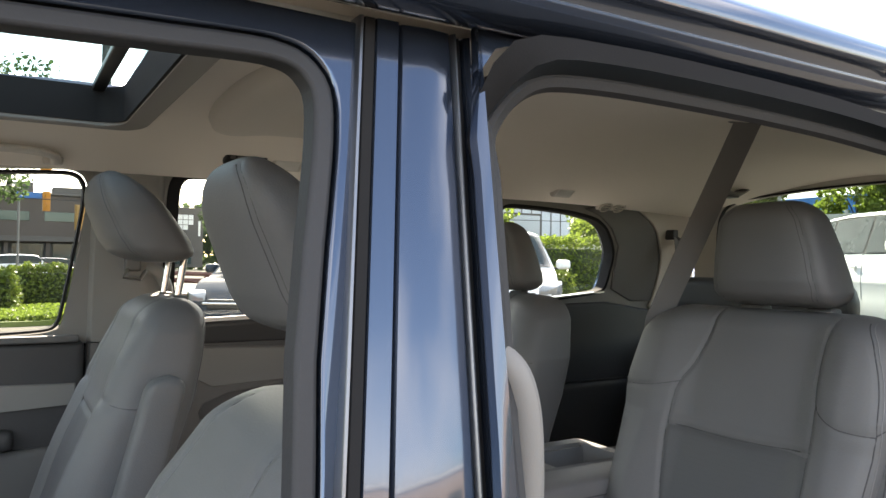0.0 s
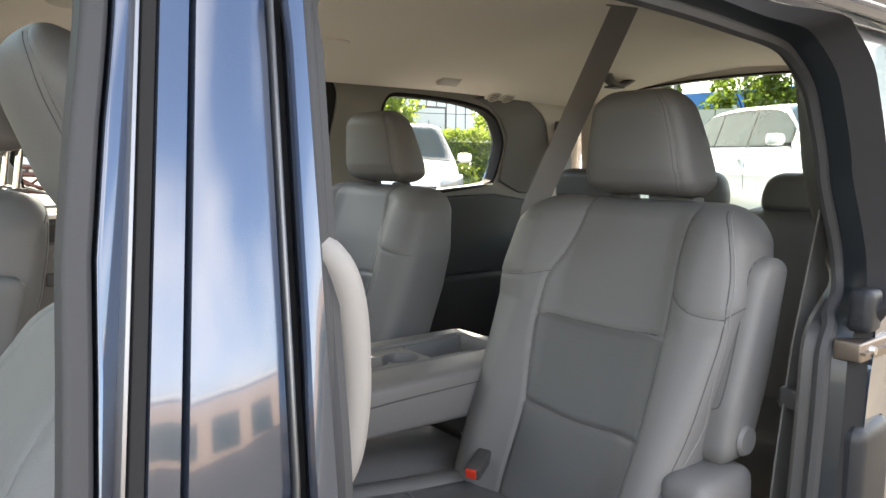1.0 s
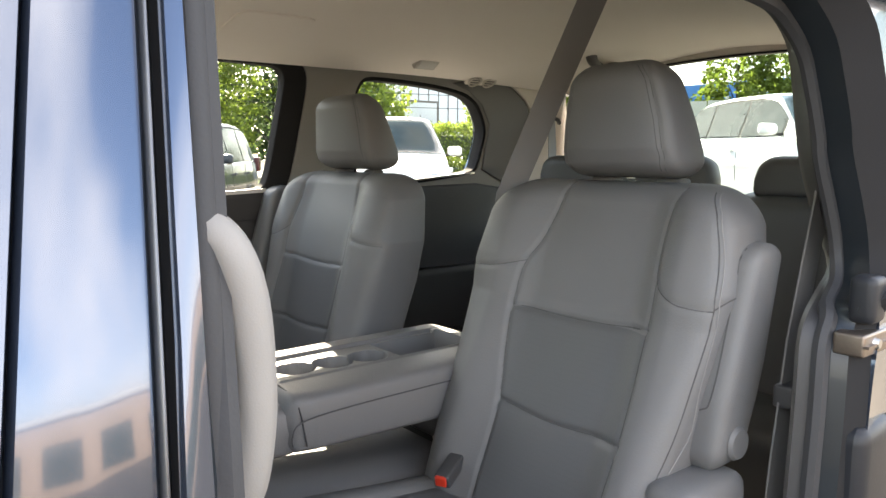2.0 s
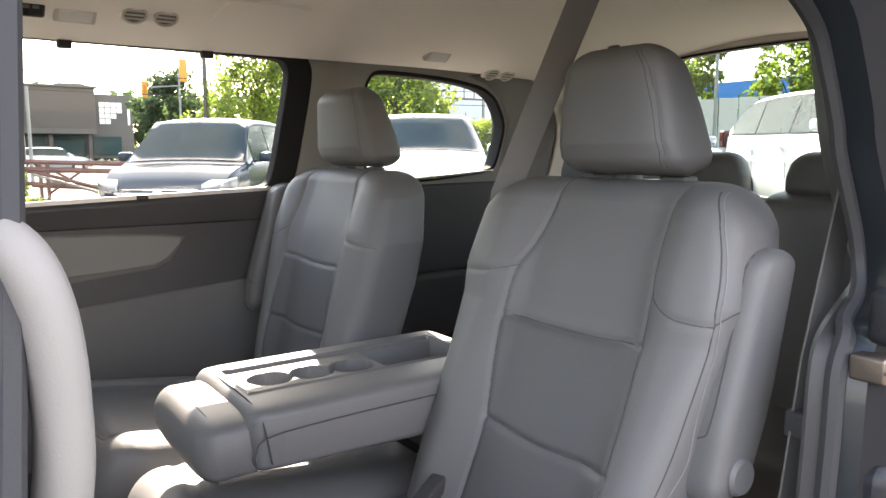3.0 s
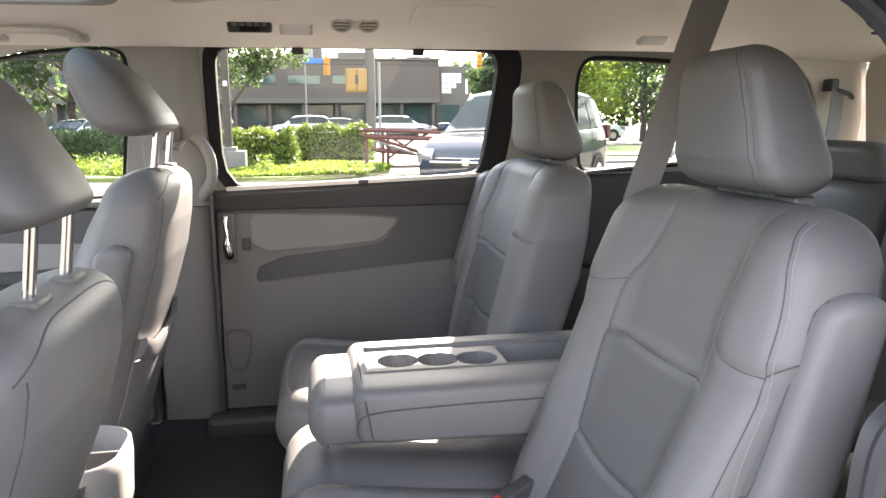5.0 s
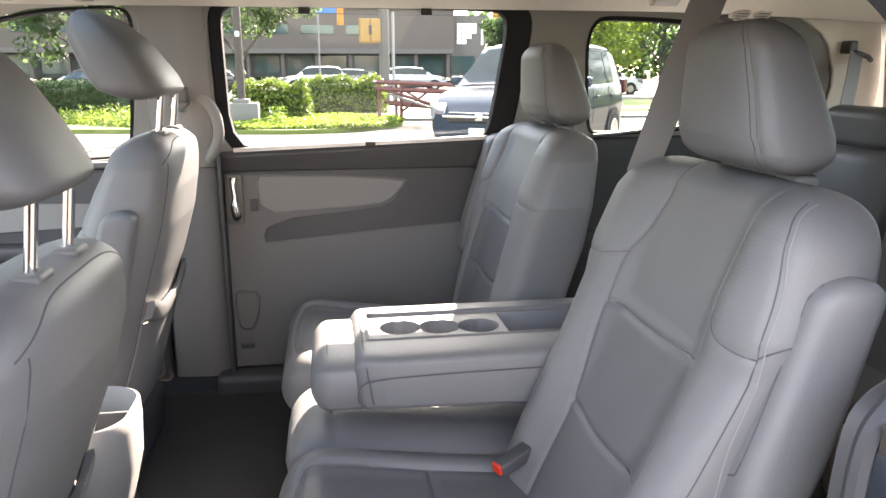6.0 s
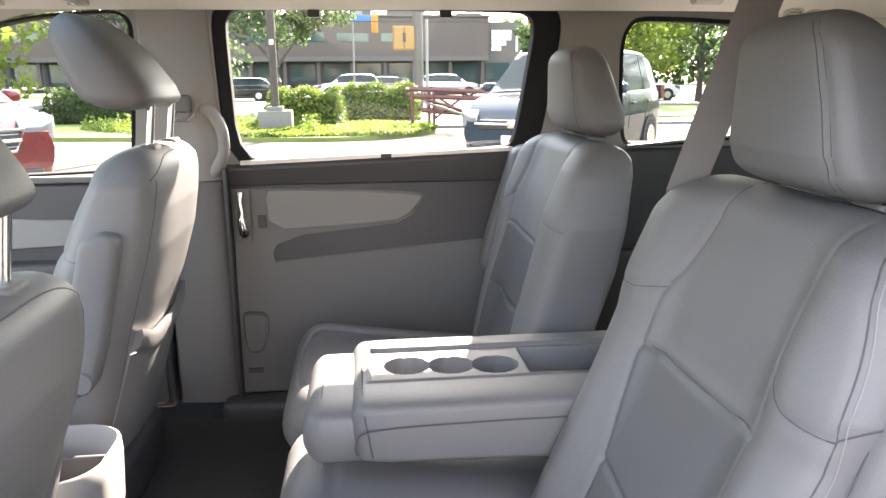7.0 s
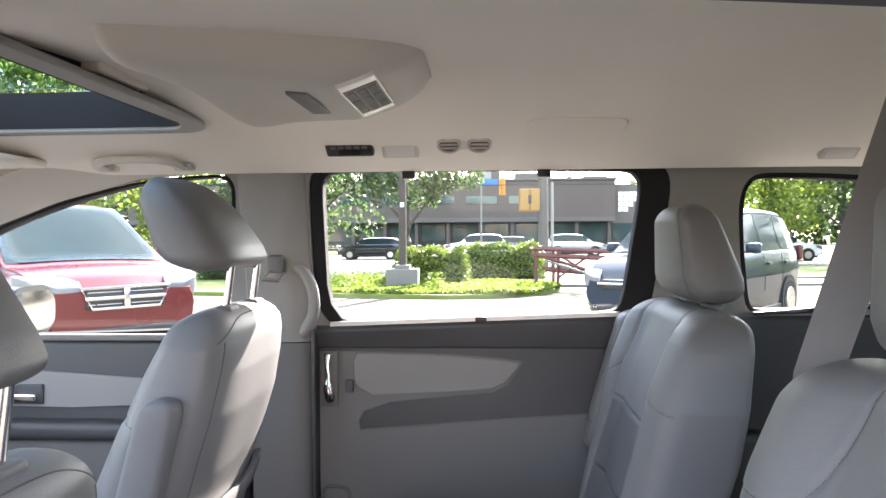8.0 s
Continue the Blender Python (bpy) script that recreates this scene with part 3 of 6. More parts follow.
# floor, sill steps, firewall, windscreen and tailgate
setting("floor", rbox((-1.4, -0.80, 0.36), (2.2, 0.80, 0.42), 0.01), CARPET, "dark carpeted minivan floor", "floor")
part("sill_step", rbox((0.0, 0.76, 0.40), (1.0, 0.86, 0.475), 0.02), TRIM_DARK, van, "charcoal plastic sill step")
part("sill_step", rbox((0.05, -0.92, 0.38), (0.82, -0.76, 0.435), 0.02), TRIM_DARK, van, "charcoal plastic sill step")
part("dashboard", rbox((-1.6, -0.78, 0.40), (-1.02, 0.78, 1.06), 0.08, 5), TRIM_DARK, van, "charcoal plastic dashboard")
ob = part("windscreen", plate([(-0.74, 1.0), (0.74, 1.0), (0.64, 1.60), (-0.64, 1.60)], [], lambda y, z: (-0.78 - (1.60 - z) * 1.25, y, z), (0.004, 0, 0.002)), PANE, van, "clear windscreen glass", smooth=False)
ob.visible_shadow = False
REAR = [(-0.78, 0.40), (0.78, 0.40), (0.78, 1.20), (0.74, 1.50), (0.66, 1.64), (0.4, 1.672), (-0.4, 1.672), (-0.66, 1.64), (-0.74, 1.50), (-0.78, 1.20)]
REAR_WIN = [(-0.62, 1.06), (0.62, 1.06), (0.655, 1.10), (0.64, 1.35), (0.60, 1.52), (0.56, 1.575), (0.48, 1.60), (0.25, 1.616), (0, 1.622), (-0.25, 1.616), (-0.48, 1.60), (-0.56, 1.575), (-0.60, 1.52), (-0.64, 1.35), (-0.655, 1.10)]
REAR_WIN = soften(REAR_WIN)
part("tailgate", plate(REAR, [REAR_WIN], lambda y, z: (2.24 - 0.22 * (z - 1.0), y, z), (0.05, 0, 0)), PILLAR_PALE, van, "beige trim of the closed tailgate", bevel=0.01)
part("window_seal", plate(offset(REAR_WIN, 0.005), [REAR_WIN], lambda y, z: (2.236 - 0.22 * (z - 1.0), y, z), (0.03, 0, 0)), RUBBER, van)
ob = part("rear_window", plate(REAR_WIN, [], lambda y, z: (2.27 - 0.22 * (z - 1.0), y, z), (0.004, 0, 0)), PANE_TINT, van, "tailgate window glass", smooth=False)
ob.visible_shadow = False

part("tailgate_skin", plate(REAR, [offset(REAR_WIN, 0.01)], lambda y, z: (2.296 - 0.22 * (z - 1.0), y, z), (0.012, 0, 0)), PAINT, van, "dark blue painted tailgate", bevel=0.004)
nose_ = []
for x, w_, z0_, z1_ in ((-1.32, 0.95, 0.28, 1.0), (-1.6, 0.95, 0.27, 0.985), (-1.9, 0.93, 0.26, 0.90), (-2.1, 0.86, 0.28, 0.79), (-2.22, 0.70, 0.36, 0.62)):
    nose_.append([(x, w_ * y, z1_ - 0.05 * abs(y) ** 4) for y in (-1, -0.9, -0.6, 0, 0.6, 0.9, 1)] + [(x, w_, z0_ + 0.1), (x, w_ * 0.85, z0_), (x, -w_ * 0.85, z0_), (x, -w_, z0_ + 0.1)])
part("bonnet", loft(nose_), PAINT, van, "dark blue painted bonnet", angle=50)
for x in (-1.62, 1.52):
    for k in (-1, 1):
        wh = bmesh.new()
        bmesh.ops.create_cone(wh, cap_ends=True, segments=28, radius1=0.34, radius2=0.34, depth=0.22, matrix=pose(x, k * 0.87, 0.34, 90, 0, 0))
        wheel_ = part("wheel", wh, RUBBER, van, "black tyre", bevel=0.02)
        hub = bmesh.new()
        bmesh.ops.create_cone(hub, cap_ends=True, segments=20, radius1=0.22, radius2=0.20, depth=0.02, matrix=pose(x, k * 0.985, 0.34, -90 * k, 0, 0))
        part("rim", hub, STEEL, wheel_)
# the driver's pillar inside, with its grab handle; and the far one
for sgn in (1, -1):
    if sgn > 0:
        cover = [[(x, far_y(z) - d, z) for x, d in ((-0.135, 0.0), (-0.125, 0.020), (-0.02, 0.034), (0.015, 0.030), (0.038, 0.012), (0.045, 0.0))] + [(0.045, far_y(z) + 0.02, z), (-0.135, far_y(z) + 0.02, z)] for z in (1.125, 1.15, 1.3, 1.45, 1.56, 1.60)]
        part("pillar_cover", loft(cover), PILLAR, van, "warm grey moulded centre pillar cover")
        low_ = [[(x, far_y(z) - d, z) for x, d in ((-0.135, 0.0), (-0.125, 0.018), (-0.02, 0.030), (0.015, 0.026), (0.038, 0.010), (0.045, 0.0))] + [(0.045, far_y(z) + 0.02, z), (-0.135, far_y(z) + 0.02, z)] for z in (0.46, 0.8, 1.0, 1.122)]
        part("lower_pillar_cover", loft(low_), TRIM, van, "grey moulded lower pillar cover")
    else:
        cover = [[(x + lean(z), near_y(z, 0.795) + d, z) for x, d in ((-0.118, 0.0), (-0.10, 0.02), (-0.03, 0.028), (0.012, 0.02), (0.036, 0.0))] + [(0.036 + lean(z), near_y(z, 0.805), z), (-0.118 + lean(z), near_y(z, 0.805), z)] for z in (0.46, 0.9, 1.15, 1.3, 1.45, 1.56)]
        part("pillar_cover", loft(cover), PILLAR, van, "warm grey moulded centre pillar cover")
far_arch = [(x, far_y(z) - 0.022 - d, 1.235 + (z - 1.2315) * 0.8) for x, d, z in ((0.012, -0.004, 1.343), (0.033, 0.007, 1.328), (0.053, 0.018, 1.285), (0.059, 0.022, 1.235), (0.052, 0.018, 1.185), (0.033, 0.007, 1.145), (0.012, -0.004, 1.120))]
near_arch = [(0.026, -0.778, 1.258), (0.040, -0.806, 1.262), (0.058, -0.818, 1.248), (0.069, -0.822, 1.215), (0.073, -0.823, 1.165), (0.071, -0.822, 1.120), (0.062, -0.819, 1.078), (0.045, -0.808, 1.056), (0.026, -0.778, 1.052)]
for arch in (far_arch, near_arch):
    pts = smoothline(arch, 6)
    g = thing("grab_handle", "pale grey plastic grab handle on the pillar", "handle", "pillar handles")
    part("grip", tube(pts, [0.0155 + 0.003 * abs(2 * k / (len(pts) - 1) - 1) for k in range(len(pts))], 10, flat=0.9, up=(0, 1, 0)), PILLAR, g)
    for x, y, z in (arch[0], arch[-1]):
        bm = bmesh.new()
        bmesh.ops.create_uvsphere(bm, u_segments=12, v_segments=8, radius=0.017, matrix=pose(x, y, z) @ Matrix.Diagonal((1, 0.8, 1.1, 1)))
        part("mount", bm, PILLAR, g)


# ---- the far sliding door ----
door = thing("sliding_door", "closed grey sliding door with a cloth inlay and bright sill", "car door")
YD = 0.862
part("base_panel", rbox((0.050, YD - 0.012, 0.46), (1.0, YD + 0.03, 1.165), 0.012), TRIM_DARK, door, "charcoal plastic door panel")
card = [(0.055, 0.475), (0.995, 0.475), (0.995, 0.945), (0.60, 0.918), (0.30, 0.893), (0.168, 0.882), (0.165, 0.90), (0.178, 0.928), (0.25, 0.953), (0.40, 0.968), (0.53, 0.981), (0.57, 1.0), (0.602, 1.045), (0.617, 1.071), (0.55, 1.081), (0.42, 1.090), (0.22, 1.097), (0.055, 1.098)]
part("door_card", plate(card, [], lambda x, z: (x, YD - 0.013 - 0.010 * sstep(0.98, 0.80, z), z), (0, 0.02, 0)), TRIM, door, "grey plastic door card", bevel=0.005)
inlay = [(0.20, 0.975), (0.40, 0.984), (0.528, 0.995), (0.562, 1.012), (0.595, 1.05), (0.600, 1.066), (0.54, 1.074), (0.42, 1.083), (0.22, 1.090), (0.16, 1.090), (0.15, 1.07), (0.155, 1.0)]
part("inlay", plate(inlay, [], lambda x, z: (x, YD - 0.018, z), (0, 0.008, 0)), TRIM_LIGHT, door, "pale grey cloth inlay", bevel=0.003)
part("top_rail", loft([[(x, 0.868, 1.10), (x, 0.842, 1.105), (x, 0.826, 1.150 + 0.035 * x), (x, 0.834, 1.166 + 0.036 * x), (x, 0.868, 1.170 + 0.036 * x)] for x in (0.05, 0.2, 0.4, 0.6, 0.8, 1.0)]), TRIM_DARK, door, "charcoal plastic top rail", bevel=0.004)
surround = offset(SLIDE_WIN, 0.034)
surround = [(x + (0.042 if x > 0.8 else 0), z) for x, z in surround]
part("window_surround", plate(surround, [SLIDE_WIN], lambda x, z: (x, far_y(z) + 0.006, z), (0, 0.045, 0)), RUBBER, door, "black window surround", bevel=0.003)
sill = [(x, far_y(1.18 + 0.04 * x) + 0.0, 1.171 + 0.036 * (x - 0.085)) for x in (0.09, 0.3, 0.5, 0.7, 0.862)]
part("window_sill", ribbon(sill, (0, 0, 1), 0.012, 0.004), SILL, door, "metal window sill with its gleam painted pale")
part("sill_clip", rbox((0.482, 0.818, 1.178), (0.512, 0.835, 1.192), 0.002), BLACK, door)
ob = part("window_pane", plate(offset(SLIDE_WIN, 0.004), [], lambda x, z: (x, far_y(z) + 0.030, z), (0, 0.004, 0)), PANE, door, "clear side window glass", smooth=False)
ob.visible_shadow = False
pull = [(0.084, YD - 0.030, 1.088), (0.081, YD - 0.036, 1.060), (0.085, YD - 0.040, 1.030), (0.084, YD - 0.040, 1.005), (0.088, YD - 0.036, 0.975), (0.086, YD - 0.030, 0.957)]
part("pull_handle", tube(smoothline(pull, 5), [0.012, 0.011, 0.010, 0.009, 0.008, 0.007, 0.0065, 0.006, 0.006, 0.006, 0.006, 0.006, 0.007, 0.008, 0.010, 0.012, 0.013, 0.014, 0.014, 0.014, 0.014, 0.014, 0.013, 0.012, 0.010, 0.008], 10, flat=0.5, up=(0, 1, 0)), CHROME, door, "chrome door pull")
part("handle_recess", rbox((0.062, YD - 0.026, 0.945), (0.108, YD - 0.016, 1.097), 0.004), TRIM, door)
part("lock_button", rbox((0.128, YD - 0.030, 0.985), (0.150, YD - 0.02, 1.020), 0.003), TRIM_DARK, door, "charcoal lock button")
pocket = soften([(0.060, 0.735), (0.142, 0.730), (0.137, 0.660), (0.122, 0.612), (0.108, 0.600), (0.080, 0.601), (0.068, 0.615), (0.062, 0.660)])
part("pocket_rim", plate(pocket, [offset(pocket, -0.007)], lambda x, z: (x, YD - 0.029, z), (0, 0.010, 0)), TRIM, door, bevel=0.003)
part("pocket_face", plate(offset(pocket, -0.009), [], lambda x, z: (x, YD - 0.0245, z), (0, 0.004, 0)), TRIM, door, "grey pocket")
part("vent_slot", rbox((0.072, YD - 0.0265, 0.540), (0.114, YD - 0.02, 0.556), 0.002), TRIM_DARK, door, "narrow charcoal slot")
part("door_edge", rbox((0.044, 0.80, 0.47), (0.054, 0.87, 1.16), 0.003), TRIM_DARK, door)
for x in (0.317, 0.658):
    part("blind_hook", rbox((x - 0.016, 0.716, 1.553), (x + 0.016, 0.742, 1.580), 0.005), BLACK, door, "black blind hook")

# ---- the front passenger's door ----
pd = thing("front_door", "closed front passenger door with pale insert and chrome lever", "car door")
part("base_panel", rbox((-1.35, 0.815, 0.45), (-0.14, 0.875, 1.13), 0.02), TRIM_DARK, pd, "charcoal plastic door panel")
part("insert", plate([(-1.2, 0.955), (-0.62, 0.945), (-0.16, 0.965), (-0.16, 1.02), (-0.45, 1.028), (-0.75, 1.048), (-1.2, 1.06)], [], lambda x, z: (x, 0.806, z), (0, 0.012, 0)), TRIM_LIGHT, pd, "pale grey cloth insert", bevel=0.004)
part("armrest", rbox((-1.1, 0.76, 0.865), (-0.30, 0.83, 0.915), 0.02), TRIM_DARK, pd)
part("lower_panel", rbox((-1.2, 0.795, 0.47), (-0.16, 0.83, 0.86), 0.02), TRIM, pd, "grey plastic lower panel")
part("lever", rbox((-0.80, 0.788, 0.962), (-0.715, 0.806, 0.985), 0.006), CHROME, pd, "chrome door lever")
part("lever_cup", rbox((-0.84, 0.80, 0.955), (-0.70, 0.81, 1.01), 0.004), TRIM_DARK, pd)
part("sill", rbox((-1.15, 0.80, 1.128), (-0.155, 0.83, 1.146), 0.005), TRIM, pd, "grey window sill")

# door mirror on the passenger's side
mir = thing("door_mirror", "dark blue door mirror with clear glass", "mirror")
ring = rounded(-0.10, 0.10, -0.075, 0.075, 0.055)
shell = [[(-0.93 + dx, 1.06 + y * k, 1.185 + z * k) for y, z in ring] for dx, k in ((0.03, 1.0), (0.0, 1.04), (-0.05, 1.0), (-0.09, 0.8), (-0.11, 0.4))]
part("housing", loft(shell), PAINT, mir)
part("bezel", plate(offset(ring, 0.004), [offset(ring, -0.012)], lambda y, z: (-0.897, 1.06 + y, 1.185 + z), (0.008, 0, 0)), BLACK, mir)
part("mirror_glass", plate(offset(ring, -0.012), [], lambda y, z: (-0.894 + 0.2 * y, 1.06 + y, 1.185 + z), (0.002, 0, 0)), MIRROR, mir, "clear mirror glass", smooth=False)
part("mirror_arm", rbox((-0.95, 0.90, 1.12), (-0.91, 1.0, 1.16), 0.01), PAINT, mir)


# ---- things under the roof ----
def lining(x, y, d=0.0):
    return (x, y, liner_z(x, y) - d)


con = thing("overhead_console", "pale grey overhead console with a lamp panel", "console")
rings = []
for x, w, d in smoothline([(0.030, 0.16, 0.006), (0.042, 0.26, 0.030), (0.065, 0.31, 0.042), (0.10, 0.31, 0.046), (0.16, 0.275, 0.046), (0.25, 0.225, 0.055), (0.305, 0.195, 0.058), (0.368, 0.160, 0.042), (0.40, 0.13, 0.028), (0.425, 0.08, 0.008)], 4):
    r = []
    for k in range(21):
        u = -1 + k / 10
        r.append((x, w * u, liner_z(x, w * u) - d * (1 - abs(u) ** 9)))
    r += [(x, w, 1.68), (x, -w, 1.68)]
    rings.append(r)
part("shell", loft(rings), PILLAR_PALE, con, angle=60)
TILT_P = pose(0.336, -0.015, 1.6165, 0, -20, 0)
part("lamp_panel", rbox((-0.029, -0.120, -0.002), (0.029, 0.112, 0.02), 0.003, m=TILT_P), LENS, con, "pale panel with a dark centre")
part("button_field", rbox((-0.026, -0.088, -0.0035), (0.026, 0.082, 0.01), 0.002, m=TILT_P), PILLAR, con, "grey button field")
for i in range(3):
    for j in range(3):
        part("button", rbox((-0.024 + 0.017 * i, -0.078 + 0.054 * j, -0.005), (-0.011 + 0.017 * i, -0.036 + 0.054 * j, 0.0), 0.001, 1, m=TILT_P), TRIM_LIGHT, con, smooth=False)
part("latch_dish", rbox((0.222, -0.07, 1.612), (0.254, 0.10, 1.63), 0.003), TRIM, con)
part("slot_frame", rbox((-0.112, -0.05, 1.6575), (-0.066, 0.11, 1.68), 0.006), PILLAR_PALE, con)
part("sunroof_slot", rbox((-0.104, -0.03, 1.655), (-0.076, 0.09, 1.67), 0.004), TRIM, con, "grey vent slot")


def reading_lamp(x, y, turn=0):
    t = thing("reading_lamp", "small reading lamp with milky lens in the headliner", "lamp", "reading lamps", lining(x, y))
    t.rotation_euler = (radians(-34), 0, radians(turn))
    part("bezel", rbox((-0.042, -0.026, -0.007), (0.042, 0.026, 0.01), 0.005), PILLAR_PALE, t)
    part("lens", rbox((-0.034, -0.018, -0.010), (0.034, 0.018, 0.004), 0.004), LENS, t, "milky lens")
    return t


def vents(x, y):
    t = thing("air_vents", "pair of round air vents in the headliner", "air vent", "ceiling vents", lining(x, y))
    t.rotation_euler = (radians(-34), 0, 0)
    part("plate", rbox((-0.062, -0.026, -0.002), (0.062, 0.026, 0.01), 0.004), LINER, t)
    for dx in (-0.034, 0.034):
        ring = [(dx + 0.027 * math.cos(2 * math.pi * k / 20), 0.027 * math.sin(2 * math.pi * k / 20)) for k in range(20)]
        part("vent_ring", plate(ring, [[(dx + (x - dx) * 0.82, y * 0.82) for x, y in ring]], lambda a, b: (a, b, -0.010), (0, 0, 0.01)), PILLAR_PALE, t)
        for k in range(3):
            part("vane", rbox((dx - 0.02, -0.014 + 0.012 * k, -0.008), (dx + 0.02, -0.009 + 0.012 * k, 0.0), 0.001, 1), PILLAR_PALE, t, smooth=False)
        part("vent_throat", plate([(dx + (x - dx) * 0.8, y * 0.8) for x, y in ring], [], lambda a, b: (a, b, -0.0055), (0, 0, 0.002)), TRIM, t)
    return t


for x, y in ((0.317, 0.551), (1.321, 0.604)):
    reading_lamp(x, y)
reading_lamp(0.317, -0.551, 180)
vents(0.465, 0.512)
vents(1.641, 0.70)
cp = thing("climate_panel", "black rear climate panel with grey keys", "control panel", at=lining(0.202, 0.540))
cp.rotation_euler = (radians(-38), 0, 0)
part("housing", rbox((-0.055, -0.022, -0.010), (0.055, 0.022, 0.01), 0.008), BLACK, cp)
part("display", rbox((-0.025, -0.004, -0.013), (0.025, 0.012, -0.008), 0.001), DISPLAY, cp)
for k in range(5):
    part("key", rbox((-0.042 + 0.018 * k, -0.017, -0.014), (-0.030 + 0.018 * k, -0.009, -0.008), 0.001), TRIM, cp)
part("ceiling_pad", plate(rounded(0.60, 0.80, 0.36, 0.52, 0.03), [], lambda x, y: (x, y, liner_z(x, y) - 0.004), (0, 0, 0.01)), LINER, van, bevel=0.003)
for x0, x1, yy in ((-0.425, -0.232, 0.652), (-0.98, -0.76, 0.62)):
    g = thing("assist_grip", "pale grey assist grip above the window", "handle", "ceiling grips")
    z0, z1 = liner_z(x0, yy) - 0.004, liner_z(x1, yy) - 0.004
    zb = liner_z((x0 + x1) / 2, yy - 0.085) - 0.013
    pts = smoothline([(x0, yy, z0), (x0 - 0.004, yy - 0.03, z0 - 0.004), (x0 + 0.004, yy - 0.068, zb - 0.005), (x0 + 0.04, yy - 0.085, zb), ((x0 + x1) / 2, yy - 0.088, zb + 0.002), (x1 - 0.04, yy - 0.085, zb), (x1 - 0.004, yy - 0.068, zb - 0.005), (x1 + 0.004, yy - 0.03, z1 - 0.004), (x1, yy, z1)], 5)
    part("grip", tube(pts, 0.012, 10, flat=0.8), PILLAR_PALE, g)
    for x, z in ((x0, z0), (x1, z1)):
        part("mount", rbox((x - 0.022, yy - 0.018, z - 0.010), (x + 0.022, yy + 0.016, z + 0.012), 0.007), PILLAR_PALE, g)
vis = thing("sun_visor", "beige folded sun visor", "sun visor")
part("visor", rbox((-0.92, 0.10, 1.578), (-0.55, 0.60, 1.598), 0.010, m=pose(0, 0, 0)), LINER, vis)
part("pivot", tube([(-0.95, 0.62, 1.576), (-0.95, 0.66, 1.58)], 0.008), PILLAR, vis)

# belts
sb = thing("seat_belt", "grey woven seat belt from the ceiling to the middle seat", "seat belt", "seat belts")
part("strap", ribbon([(0.965, -0.398, 1.655), (0.940, -0.290, 1.43), (0.920, -0.192, 1.225), (0.915, -0.165, 1.05), (0.910, -0.15, 0.85)], (0.8, -0.6, 0), 0.052), BELT, sb)
part("anchor", rbox((0.935, -0.43, 1.638), (1.01, -0.36, 1.658), 0.006), TRIM_DARK, sb, "charcoal belt outlet")
sb = thing("seat_belt", "grey woven belt on the third row's pillar", "seat belt", "seat belts")
part("strap", ribbon([(2.02, 0.715, 1.452), (1.985, 0.675, 1.37), (1.93, 0.62, 1.25), (1.88, 0.56, 1.1)], (1, 0.2, 0), 0.048), BELT, sb)
part("anchor", rbox((1.995, 0.715, 1.452), (2.025, 0.765, 1.492), 0.008), TRIM_DARK, sb, "charcoal belt guide")
part("guide_bar", tube([(2.0, 0.735, 1.47), (2.02, 0.715, 1.455), (2.06, 0.715, 1.443), (2.085, 0.73, 1.432)], 0.008), TRIM_DARK, sb)
sb = thing("seat_belt", "grey woven belt beside the doorway's rear edge", "seat belt", "seat belts")
part("strap", ribbon([(1.20, -0.735, 1.50), (1.10, -0.745, 1.28), (0.98, -0.765, 1.02), (0.93, -0.775, 0.85), (0.90, -0.775, 0.6)], (1, 0, 0), 0.05), BELT, sb)
part("buckle_tongue", rbox((0.93, -0.79, 0.93), (0.985, -0.76, 0.965), 0.005), TRIM_DARK, sb, "charcoal belt guide")
sb = thing("seat_belt", "dark belt guide on the passenger's pillar", "seat belt", "seat belts")
part("anchor", rbox((-0.055, 0.735, 1.315), (-0.015, 0.775, 1.36), 0.008), TRIM, sb)
part("loop", tube([(-0.05, 0.735, 1.32), (-0.06, 0.72, 1.30), (-0.02, 0.72, 1.295), (-0.005, 0.735, 1.315)], 0.005), STEEL, sb)
hk = thing("belt_outlet", "grey plastic belt outlet in the rear ceiling", "belt outlet")
part("housing", tube(smoothline([(1.80, 0.34, 1.642), (1.83, 0.35, 1.612), (1.90, 0.36, 1.600), (1.98, 0.37, 1.628)], 6), 0.020, 10, flat=0.6), TRIM, hk)
part("slot", rbox((1.84, 0.335, 1.588), (1.90, 0.38, 1.596), 0.003), TRIM_DARK, hk)


# ---- seats ----
def lerp(pts):
    xs_, ys_ = [p[0] for p in pts], [p[1] for p in pts]
    return lambda v: float(np.interp(v, xs_, ys_))


